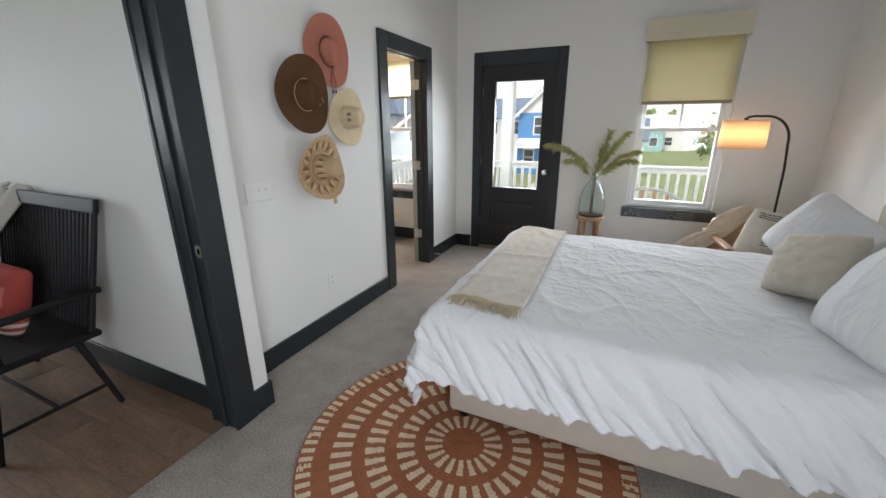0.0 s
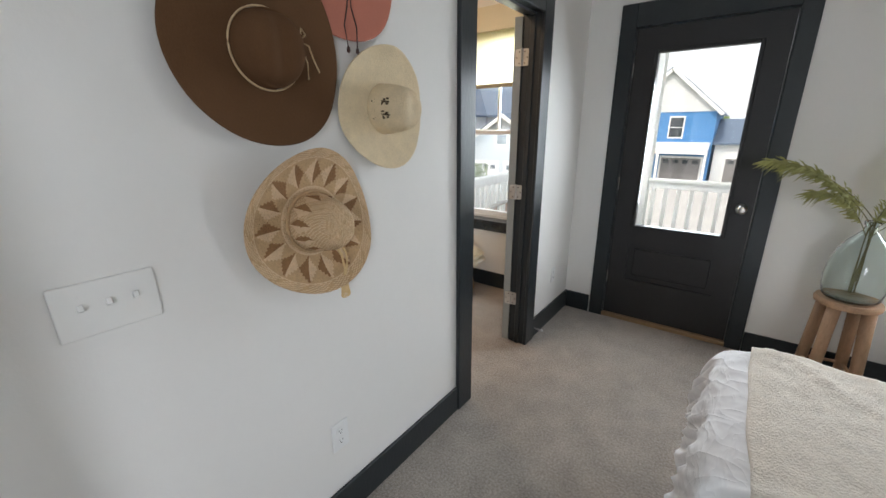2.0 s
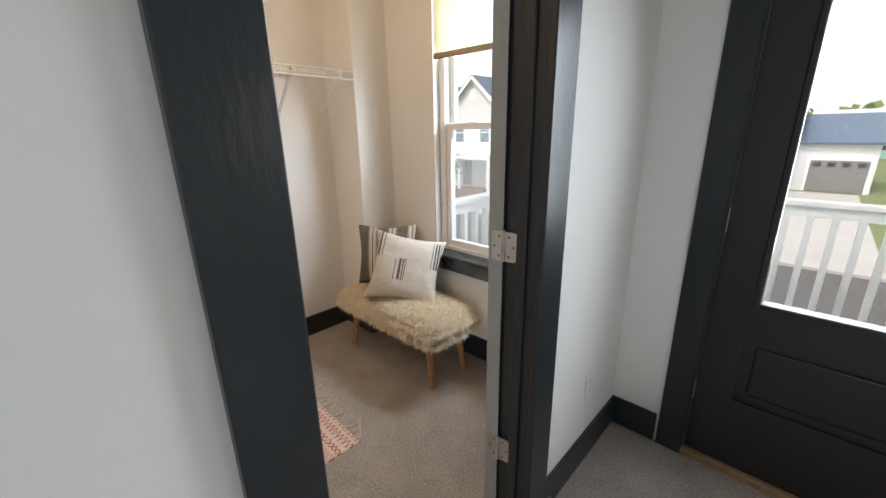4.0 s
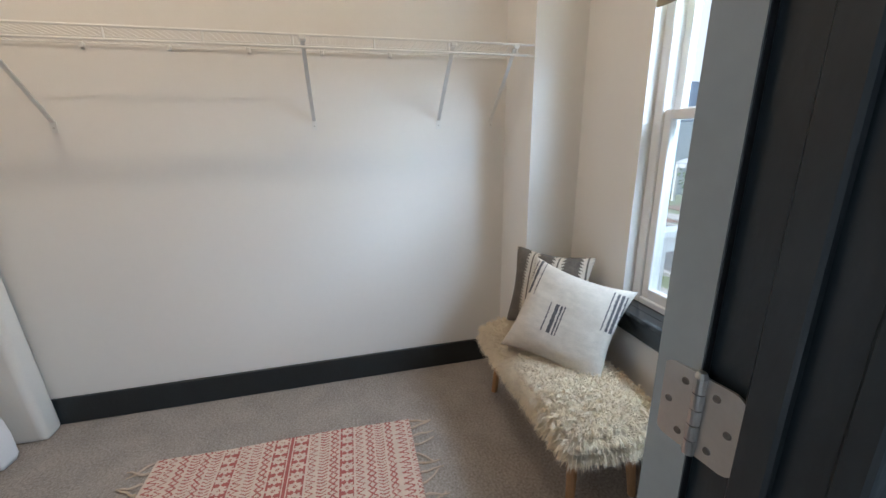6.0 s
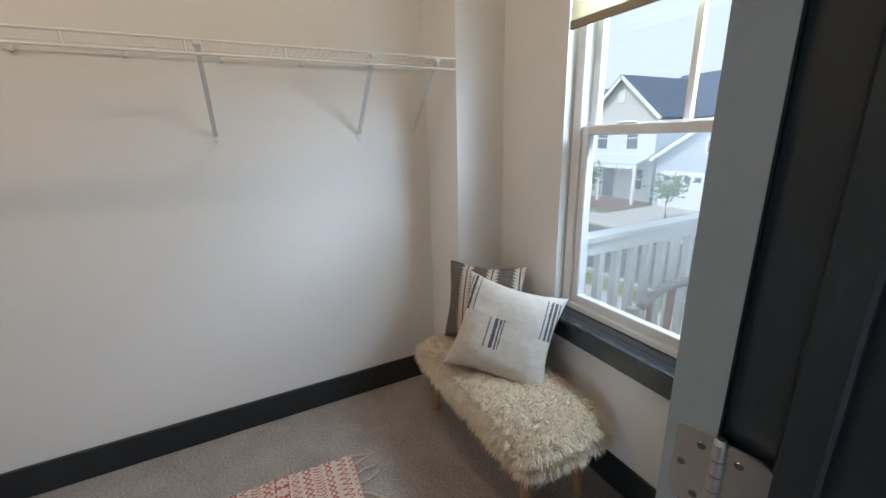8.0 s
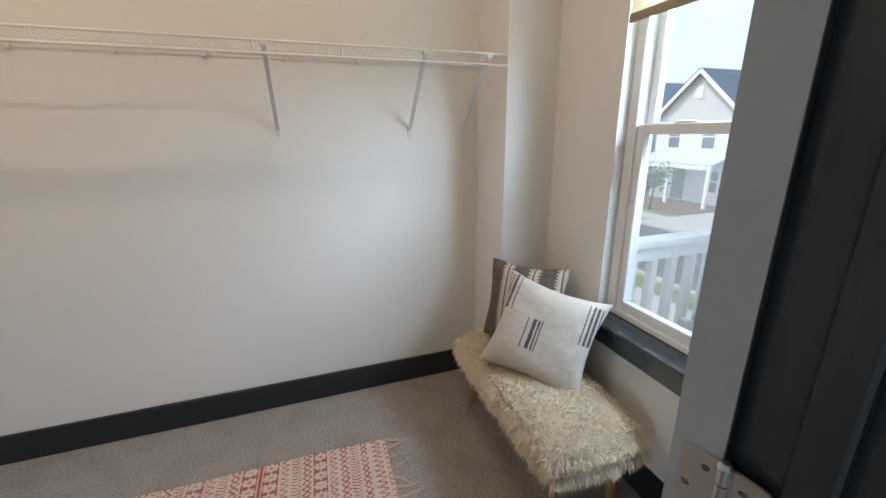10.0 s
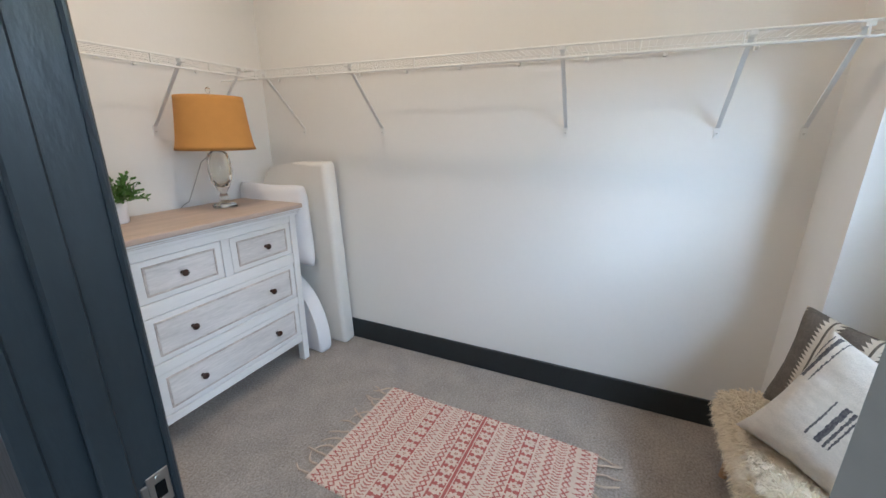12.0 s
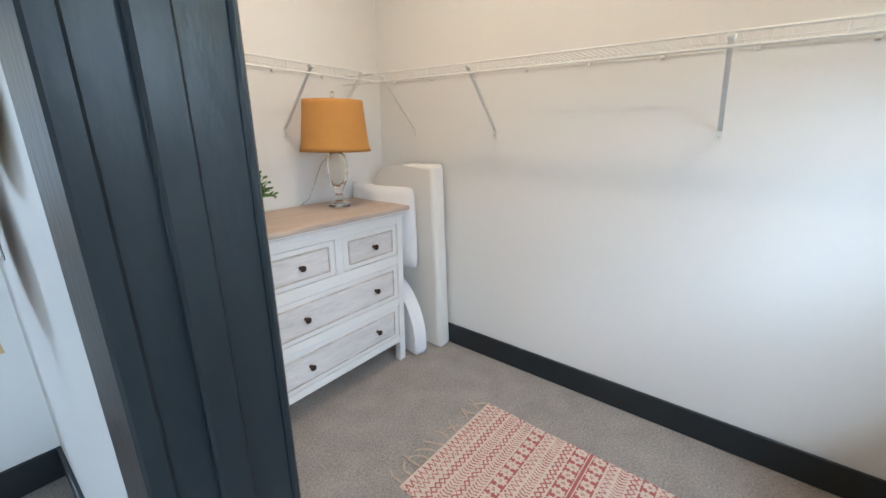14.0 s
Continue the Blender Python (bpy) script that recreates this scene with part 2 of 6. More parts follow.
struct("floor_hall", bm, mat("plank_joint", (0.05, 0.035, 0.025), 0.8), "wood plank floor in the hall", "floor")


# ---------------------------------------------------------------- trim
def baseboard(name, runs, h=0.142):
    """Charcoal baseboards: each run is x0, x1, y0, y1 with its eased top edge."""
    for k, (x0, x1, y0, y1) in enumerate(runs):
        bm = B()
        box(bm, x0, x1, y0, y1, 0, h, 0.003, 1)
        struct("baseboard", bm, TRIM, "charcoal painted flat baseboard", "baseboard")


T = 0.015
baseboard("baseboard", [
    (XH, XH + T, 2.695, DY0 - 0.118), (XH, XH + T, DY1 + 0.118, YE), (XH + T, -0.69, YE - T, YE), (0.325, XR, YE - T, YE),
    (XR - T, XR, -1.0, YE - T), (XA, XA + T, 2.58, 2.695), (XH, XA, 2.68, 2.695),
    (XB, XB + T, YL + T, 5.615), (XB, XHC, YL, YL + T), (XB + T, -2.472, 5.60, 5.615), (-2.472, -2.457, 5.60, YE - T), (-2.472, XHC - 0.004, YE - T, YE),
    (XHC - T, XHC, YL + T, DY0 - 0.118), (-4.2, -0.81, 2.505, 2.52), (-4.2, -4.185, -0.38, 2.505)])


def casing_y(x0, x1, y0, y1, head, w, sides=(0, 1, 2)):
    """Flat casing round an opening in a wall along y."""
    obs = []
    runs = ((y0 - w, y0 + 0.006, 0, head + w), (y1 - 0.006, y1 + w, 0, head + w), (y0 + 0.006, y1 - 0.006, head - 0.006, head + w))
    for a, b, lo, hi in [runs[k] for k in sides]:
        bm = B()
        box(bm, x0, x1, a, b, lo, hi, 0.003, 1)
        obs.append(struct("trim", bm, TRIM, "charcoal painted flat door casing", "trim"))
    return obs


def jamb_y(x0, x1, y0, y1, head, stop_x, t=0.018):
    bm = B()
    box(bm, x0, x1, y0 - 0.02, y0, 0, head + 0.02, 0.002, 1)
    box(bm, x0, x1, y1, y1 + 0.02, 0, head + 0.02, 0.002, 1)
    box(bm, x0, x1, y0, y1, head, head + 0.02)
    s0, s1 = stop_x
    box(bm, s0, s1, y0, y0 + 0.012, 0, head, 0.003, 1)
    box(bm, s0, s1, y1 - 0.012, y1, 0, head, 0.003, 1)
    box(bm, s0, s1, y0 + 0.012, y1 - 0.012, head - 0.012, head, 0.003, 1)
    return struct("trim", bm, TRIM, "charcoal painted door jamb with a stop strip", "trim")


casing_y(XH, XH + 0.022, DY0, DY1, DH, 0.115)
casing_y(XHC - 0.009, XHC, DY0, DY1, DH, 0.115, sides=(0,))
jamb_y(XHC - 0.002, XH + 0.002, DY0 + 0.0, DY1, DH, (-0.953, -0.921))
casing_y(XA, XA + 0.018, 1.50, 2.465, 2.045, 0.115)
jamb_y(-0.792, XA + 0.002, 1.50, 2.465, 2.045, (-0.735, -0.70))
bm = B()
box(bm, -0.81, -0.79, 2.459, 2.502, 0, 2.16, 0.003, 1)
struct("trim", bm, TRIM, "charcoal painted casing on the hall side", "trim")


def strike_plate(m):
    th = thing("strike_plate", "satin nickel strike plate screwed to the jamb", "strike plate", m)
    bm = B()
    box(bm, -0.014, 0.014, 0, 0.0025, -0.028, 0.028, 0.001, 1)
    box(bm, 0.014, 0.022, -0.004, 0.0025, -0.018, 0.018, 0.001, 1)
    part("plate", bm, METAL, th)
    bm = B()
    box(bm, -0.007, 0.006, 0.0022, 0.0042, -0.012, 0.012)
    part("bolt_hole", bm, mat("dark_hole", (0.006, 0.006, 0.006), 0.9, spec=0.0), th)
    for z in (-0.021, 0.021):
        bm = B()
        rod(bm, (0, 0.002, z), (0, 0.0038, z), 0.0035, seg=10)
        part("screw", bm, METAL, th)


strike_plate(pose(-0.981, DY0, 0.925, 0, 0, 180) @ pose(0, -0.0005, 0, 0, 0, 180))
strike_plate(pose(-0.66, 2.465, 0.935, 0, 0, 180))

# closet door, folded right back against the closet side of the wall
EDGE = mat("grey_door_edge_paint", (0.30, 0.31, 0.295), 0.5, vary=0.06, scale=6, fine=50)
door = thing("door_1", "charcoal panel door folded back against the closet wall", "door", pose(-0.997, DY1 - 0.012, 0, 0, 0, 104.0))
door["kind"] = "structure"
bm = B()
box(bm, 0.003, 0.70, -0.0, 0.044, 0.012, 2.035, 0.002, 1)
part("leaf", bm, DOORPAINT, door)
bm = B()
box(bm, -0.0005, 0.0025, 0.0, 0.044, 0.012, 2.035)
part("hinge_edge", bm, EDGE, door, "pale grey door edge")
for z0, z1 in ((0.25, 0.95), (1.10, 1.90)):
    for s in (-0.004, 0.044):
        bm = B()
        box(bm, 0.12, 0.58, s, s + 0.004, z0, z1, 0.0035, 1)
        part("panel", bm, DOORPAINT, door)


def hinge(m):
    bm = B()
    for k in range(5):
        rod(bm, (0, -0.005, -0.045 + k * 0.018 + 0.0006), (0, -0.005, -0.045 + (k + 1) * 0.018 - 0.0006), 0.006, seg=14)
    rod(bm, (0, -0.005, 0.045), (0, -0.005, 0.05), 0.0065, 0.004, seg=14)
    th = part("hinge", bm, METAL, door, "satin nickel butt hinge, opened flat", m=door.matrix_basis.inverted() @ m)
    for s, nm in ((1, "jamb_leaf"), (-1, "door_leaf")):
        bm = B()
        box(bm, 0.004 if s > 0 else -0.043, 0.043 if s > 0 else -0.004, -0.003, 0, -0.045, 0.045)
        es = [e for e in bm.edges if abs(e.verts[0].co.x) > 0.03 and abs(e.verts[1].co.x) > 0.03 and abs(e.verts[0].co.z - e.verts[1].co.z) < 1e-6]
        bmesh.ops.bevel(bm, geom=es, offset=0.014, segments=6, affect="EDGES", profile=0.5)
        part(nm, bm, METAL, th)
        for z, x in ((-0.03, 0.016), (0.0, 0.031), (0.03, 0.016)):
            bm = B()
            rod(bm, (s * x, -0.0028, z), (s * x, -0.0042, z), 0.0042, 0.0034, seg=14)
            part("screw", bm, SCREWMETAL, th, "dull crosshead screw")


for z in (0.33, 1.055, 1.825):
    hinge(pose(-0.991, DY1 - 0.013, z, 0, 0, 7))


# outside door
ed = thing("door_2", "charcoal outside door with one tall pane, closed", "door", pose(0, YE + 0.012, 0))
ed["kind"] = "structure"
D0, D1 = -0.573, 0.226
bm = B()
for x0, x1, z0, z1 in ((D0, -0.45, 0.035, 2.05), (0.108, D1, 0.035, 2.05), (-0.45, 0.108, 1.915, 2.05), (-0.45, 0.108, 0.62, 0.74), (-0.45, 0.108, 0.035, 0.335)):
    box(bm, x0, x1, 0, 0.044, z0, z1)
box(bm, -0.45, 0.108, 0.012, 0.03, 0.335, 0.62)
part("leaf", bm, DOORPAINT, ed)
bm = B()
box(bm, -0.41, 0.068, 0.003, 0.012, 0.375, 0.58, 0.008, 2)
part("raised_panel", bm, DOORPAINT, ed)
bm = B()
for x0, x1, z0, z1 in ((-0.452, -0.43, 0.738, 1.917), (0.088, 0.11, 0.738, 1.917), (-0.43, 0.088, 1.898, 1.917), (-0.43, 0.088, 0.738, 0.757)):
    box(bm, x0, x1, -0.006, 0.05, z0, z1, 0.004, 1)
part("glazing_frame", bm, DOORPAINT, ed)
bm = B()
box(bm, -0.43, 0.088, 0.02, 0.024, 0.757, 1.898)
p = part("pane", bm, PANE, ed)
p.visible_shadow = False
bm = B()
lathe(bm, [(0.001, 0), (0.032, 0.0), (0.032, 0.006), (0.014, 0.012), (0.012, 0.03), (0.022, 0.036), (0.028, 0.048), (0.026, 0.06), (0.016, 0.066), (0.001, 0.067)], 24, pose(0.166, 0, 0.945, 90, 0, 0))
part("knob", bm, METAL, ed, "polished nickel door knob", smooth=True)
for z in (0.33, 1.05, 1.80):
    bm = B()
    rod(bm, (D0 - 0.004, -0.003, z - 0.045), (D0 - 0.004, -0.003, z + 0.045), 0.006)
    part("hinge", bm, METAL, ed)
w = 0.093
for a, b, lo, hi in ((EX0 - w, EX0 + 0.005, 0, EH + 0.135), (EX1 - 0.005, EX1 + 0.083, 0, EH + 0.135), (EX0 + 0.005, EX1 - 0.005, EH - 0.006, EH + 0.135)):
    bm = B()
    box(bm, a, b, YE - 0.018, YE, lo, hi, 0.003, 1)
    struct("trim", bm, TRIM, "charcoal painted flat door casing", "trim")
bm = B()
box(bm, EX0, D0 - 0.002, YE - 0.002, 6.05, 0, EH), box(bm, D1 + 0.002, EX1, YE - 0.002, 6.05, 0, EH), box(bm, EX0, EX1, YE - 0.002, 6.05, EH - 0.010, EH)
struct("trim", bm, TRIM, "charcoal outside door jamb", "trim")
bm = B()
box(bm, EX0, EX1, YE - 0.012, 6.06, 0, 0.032, 0.006, 2)
struct("threshold", bm, mat("oak_threshold", (0.30, 0.19, 0.10), 0.5, vary=0.2, scale=6, fine=40, stretch=(1, 6, 1)), "oak threshold under the outside door", "threshold")


# windows
SCREEN = bpy.data.materials.new("insect_screen_mesh")
SCREEN.use_nodes = True
sn, sl = SCREEN.node_tree.nodes, SCREEN.node_tree.links
s_tr, s_tl, s_mx = sn.new("ShaderNodeBsdfTransparent"), sn.new("ShaderNodeBsdfTranslucent"), sn.new("ShaderNodeMixShader")
s_tl.inputs[0].default_value = (0.60, 0.63, 0.65, 1)
s_mx.inputs[0].default_value = 0.12
sl.new(s_tr.outputs[0], s_mx.inputs[1]), sl.new(s_tl.outputs[0], s_mx.inputs[2]), sl.new(s_mx.outputs[0], sn["Material Output"].inputs[0])


def window(name, w, label, screened=False):
    x0, x1, z0, z1 = w
    win = tagged(new(name), label, "window", kind="structure")
    win.location = (0, YE, 0)
    bm = B()
    for a, b, lo, hi in ((x0, x0 + 0.045, z0, z1), (x1 - 0.045, x1, z0, z1), (x0 + 0.045, x1 - 0.045, z1 - 0.045, z1), (x0 + 0.045, x1 - 0.045, z0, z0 + 0.028)):
        box(bm, a, b, 0.045, 0.135, lo, hi, 0.004, 1)
    part("window_frame", bm, WHITE, win)
    mid = 1.395
    for nm, y, lo, hi in (("lower_sash", 0.055, z0 + 0.028, mid + 0.024), ("upper_sash", 0.092, mid - 0.012, z1 - 0.045)):
        bm = B()
        s0, s1 = x0 + 0.045, x1 - 0.045
        for a, b, p, q in ((s0, s0 + 0.034, lo, hi), (s1 - 0.034, s1, lo, hi), (s0 + 0.034, s1 - 0.034, hi - 0.036, hi), (s0 + 0.034, s1 - 0.034, lo, lo + 0.042)):
            box(bm, a, b, y, y + 0.032, p, q, 0.003, 1)
        if nm == "upper_sash":
            c = (x0 + x1) / 2
            box(bm, c - 0.011, c + 0.011, y + 0.006, y + 0.026, lo + 0.042, hi - 0.036, 0.002, 1)
        sash = part(nm, bm, WHITE, win)
        bm = B()
        box(bm, s0 + 0.034, s1 - 0.034, y + 0.014, y + 0.018, lo + 0.042, hi - 0.036)
        g = part("pane", bm, PANE, sash)
        g.visible_shadow = False
        if nm == "lower_sash":
            if screened:
                bm = B()
                box(bm, s0 + 0.01, s1 - 0.01, 0.124, 0.1255, lo + 0.01, hi - 0.02)
                part("insect_screen", bm, SCREEN, win, "fine grey insect screen").visible_shadow = False
            for fx in (0.25, 0.75):
                bm = B()
                cx = s0 + (s1 - s0) * fx
                lathe(bm, [(0.03, 0), (0.03, 0.006), (0.012, 0.010), (0.001, 0.011)], 18, pose(cx, y + 0.016, hi) @ Matrix.Diagonal((1.5, 0.5, 1, 1)))
                part("sash_lock", bm, WHITE, sash)
    bm = B()
    box(bm, x0 - 0.028, x1 + 0.028, -0.045, 0.0, z0 - 0.10, z0 - 0.004, 0.003, 1)
    box(bm, x0, x1, -0.002, 0.052, z0 - 0.004, z0 + 0.001)
    box(bm, x0 - 0.028, x1 + 0.028, -0.066, 0.0, z0 - 0.018, z0, 0.003, 1)
    part("window_sill", bm, SILLPAINT, win, "charcoal painted sill and apron")
    return win


window("window_1", W1, "white vinyl double-hung window over a charcoal sill")
window("window_2", W2, "white vinyl double-hung closet window over a charcoal sill", True)

SHADE = cloth_through("cream_shade_cloth", (0.80, 0.75, 0.55), (0.96, 0.88, 0.62), 0.6)
VALANCE = mat("cream_valance_cloth", (0.68, 0.62, 0.47), 0.85, vary=0.05, scale=5, fine=200, bump=0.2, bump_scale=400)


def roller_shade(w, drop, label):
    x0, x1, z0, z1 = w
    th = thing("roller_shade", label, "window shade", pose((x0 + x1) / 2, YE, z1), "roller shades")
    half = (x1 - x0) / 2
    bm = B()
    box(bm, -half - 0.012, half + 0.012, -0.075, -0.070, -0.005, 0.172, 0.002, 1)
    box(bm, -half - 0.012, -half - 0.007, -0.070, 0.0, -0.005, 0.172)
    box(bm, half + 0.007, half + 0.012, -0.070, 0.0, -0.005, 0.172)
    part("valance", bm, VALANCE, th)
    bm = B()
    rod(bm, (-half + 0.01, -0.035, 0.10), (half - 0.01, -0.035, 0.10), 0.026, seg=20)
    part("roller", bm, SHADE, th)
    bm = B()
    vs = grid(bm, 8, 24, lambda u, v: Vector((-half + 0.022 + u * (2 * half - 0.044), -0.013 + 0.002 * math.sin(6 * u + 3 * v), 0.10 + v * (drop - z1 - 0.10))))
    bmesh.ops.solidify(bm, geom=bm.faces[:], thickness=0.0008)
    part("cloth", bm, SHADE, th, smooth=True)
    bm = B()
    box(bm, -half + 0.022, half - 0.022, -0.020, -0.008, drop - z1 - 0.018, drop - z1 + 0.012, 0.004, 2)
    part("bottom_rail", bm, mat("shade_hem", (0.35, 0.30, 0.20), 0.8), th)


roller_shade(W1, 1.645, "cream roller shade with a box valance, half drawn")
roller_shade(W2, 1.775, "cream roller shade with a box valance, drawn a quarter")


def ceiling_light(x, y):
    th = thing("ceiling_light", "white recessed ceiling light, switched on", "ceiling light", pose(x, y, H), "closet ceiling lights")
    bm = B()
    lathe(bm, [(0.085, -0.001), (0.092, -0.006), (0.088, -0.012), (0.075, -0.010), (0.072, -0.003)], 32)
    part("trim_ring", bm, WHITE, th, smooth=True)


ceiling_light(-1.85, 3.6), ceiling_light(-1.85, 4.87)


# ================================================================ bedroom
LINEN = mat("white_cotton", (0.83, 0.83, 0.85), 0.85, vary=0.03, scale=5, fine=120, bump=0.12, bump_scale=300, sheen=0.15)
CREAM = mat("cream_cotton", (0.74, 0.68, 0.58), 0.88, vary=0.06, scale=8, fine=150, bump=0.2, bump_scale=350, sheen=0.15)
THROW = mat("cream_woven_throw", (0.77, 0.70, 0.61), 0.92, vary=0.12, scale=22, fine=160, bump=0.6, bump_scale=150, sheen=0.2)
UPHOLSTERY = mat("beige_upholstery", (0.56, 0.49, 0.42), 0.9, vary=0.07, scale=12, fine=260, bump=0.3, bump_scale=420)
BLACKWOOD = mat("black_painted_wood", (0.010, 0.009, 0.010), 0.5, vary=0.15, scale=8, fine=60, bump=0.05, spec=0.25)
OAK = mat("warm_oak", (0.42, 0.24, 0.115), 0.5, vary=0.2, scale=4, fine=30, bump=0.12, bump_scale=35, stretch=(6, 6, 0.7))
PALEWOOD = mat("pale_elm_wood", (0.40, 0.24, 0.14), 0.6, vary=0.22, scale=5, fine=36, bump=0.15, bump_scale=40, stretch=(6, 6, 0.8))
BLACKMETAL = mat("black_metal", (0.02, 0.018, 0.017), 0.4, 0.6, vary=0.1)


def creased(m, scale, depth, angle=35, stretch=0.28, strength=0.7, slope=0):
    """Adds sharp crumpled creases to a cloth's relief."""
    n, l = m.node_tree.nodes, m.node_tree.links
    tc, last = n.new("ShaderNodeTexCoord"), None
    for k, (sc, dp, an) in enumerate(((scale, depth, angle), (scale * 2.3, depth * 0.45, angle - 22), (scale * 1.4, depth * 0.5, angle + 50))):
        mp, tx, ab, pw, bn = n.new("ShaderNodeMapping"), n.new("ShaderNodeTexNoise"), n.new("ShaderNodeMath"), n.new("ShaderNodeMath"), n.new("ShaderNodeBump")
        mp.vector_type = "TEXTURE"
        mp.inputs["Rotation"].default_value = (0, radians(-slope), radians(an))
        mp.inputs["Scale"].default_value = (1, 1 / stretch, 1.7 if slope == 0 else 5)
        tx.inputs["Scale"].default_value, tx.inputs["Detail"].default_value, tx.inputs["Distortion"].default_value = sc, 2, 0.6
        l.new(tc.outputs["Object"], mp.inputs[0]), l.new(mp.outputs[0], tx.inputs[0])
        sub = n.new("ShaderNodeMath")
        sub.operation, sub.inputs[1].default_value = "SUBTRACT", 0.5
        ab.operation = "ABSOLUTE"
        pw.operation, pw.inputs[1].default_value = "POWER", 0.6
        l.new(tx.outputs[0], sub.inputs[0]), l.new(sub.outputs[0], ab.inputs[0]), l.new(ab.outputs[0], pw.inputs[0])
        bn.invert = True
        bn.inputs["Strength"].default_value, bn.inputs["Distance"].default_value = strength, dp
        l.new(pw.outputs[0], bn.inputs["Height"])
        if last is not None:
            l.new(last.outputs[0], bn.inputs["Normal"])
        last = bn
    l.new(last.outputs[0], n["Principled BSDF"].inputs["Normal"])
    return m


def masks(m, yarn, groups, feather=0.0022):
    """Weaves yarn-coloured stripes into a cloth: each group is (centres, half width, z from, z to), in metres."""
    n, l = m.node_tree.nodes, m.node_tree.links
    b = n["Principled BSDF"]
    base = b.inputs["Base Color"].links[0].from_socket

    def op(kind, p, q, r=None):
        nd = n.new("ShaderNodeMath")
        nd.operation = kind
        for k, v in enumerate((p, q, r)):
            if v is None:
                continue
            if isinstance(v, (int, float)):
                nd.inputs[k].default_value = v
            else:
                l.new(v, nd.inputs[k])
        return nd.outputs[0]
    tc, sp, nz = n.new("ShaderNodeTexCoord"), n.new("ShaderNodeSeparateXYZ"), n.new("ShaderNodeTexNoise")
    l.new(tc.outputs["Object"], sp.inputs[0]), l.new(tc.outputs["Object"], nz.inputs[0])
    nz.inputs["Scale"].default_value, nz.inputs["Detail"].default_value = 160, 1
    x = op("ADD", sp.outputs[0], op("MULTIPLY", op("SUBTRACT", nz.outputs[0], 0.5), 4 * feather))
    z = op("ADD", sp.outputs[2], op("MULTIPLY", op("SUBTRACT", nz.outputs[0], 0.5), 6 * feather))
    total = None
    for centres, half, z0, z1 in groups:
        row = None
        for c in centres:
            k = op("COMPARE", x, c, half)
            row = k if row is None else op("ADD", row, k)
        row = op("MULTIPLY", row, op("COMPARE", z, (z0 + z1) / 2, (z1 - z0) / 2))
        total = row if total is None else op("ADD", total, row)
    # broken yarn: gaps along the stripe
    total = op("MULTIPLY", op("MINIMUM", total, 1), op("ADD", 0.72, op("MULTIPLY", nz.outputs[0], 0.4)))
    mx = n.new("ShaderNodeMix")
    mx.data_type, mx.clamp_factor = "RGBA", True
    l.new(total, mx.inputs[0]), l.new(base, mx.inputs[6])
    mx.inputs[7].default_value = (*yarn, 1)
    l.new(mx.outputs[2], b.inputs["Base Color"])
    return m


DUVET = creased(mat("rumpled_white_duvet", (0.84, 0.84, 0.86), 0.85, vary=0.02, scale=5, fine=120, sheen=0.1), 6.5, 0.020, 22, 0.3, 0.75, 45)
PILLOWCASE = creased(mat("white_pillowcase", (0.83, 0.83, 0.85), 0.85, vary=0.02, scale=5, fine=120, sheen=0.1), 5.0, 0.013, 20, 0.5)

BX0, BX1, BY0, BY1, BZ = 0.27, 2.36, 2.955, 4.535, 0.60      # mattress with its cover


def fold(x, y, z=0.0):
    return noise.noise(Vector((x, y, z)))


def quilt(s, q):
    """How the duvet's top rises in puffs and creases, s along and q across the bed."""
    warp = 0.5 * fold(s * 1.7, q * 1.7, 9)
    soft = 0.012 * fold(s * 1.6, q * 1.9, 7) + 0.004 * abs(fold(s * 4.2 + q * 2.0, q * 5.5 - s * 1.2))
    ridge = 0.008 * (1 - min(1, 4.0 * abs(fold(s * 1.9 + 1.1 * q + warp, q * 2.3 - s * 0.9, 11)))) ** 2
    patch = 0.5 + 0.5 * fold(s * 1.4 + 3, q * 1.6)
    ridge += 0.006 * patch * (1 - min(1, 3.0 * abs(fold(s * 4.0 - q * 2.5, q * 6.5 + warp * 3, 3)))) ** 2
    ridge += 0.0045 * patch * (1 - min(1, 2.5 * abs(fold(s * 11 + q * 5, q * 13 - s * 6, 5)))) ** 2
    return soft + ridge


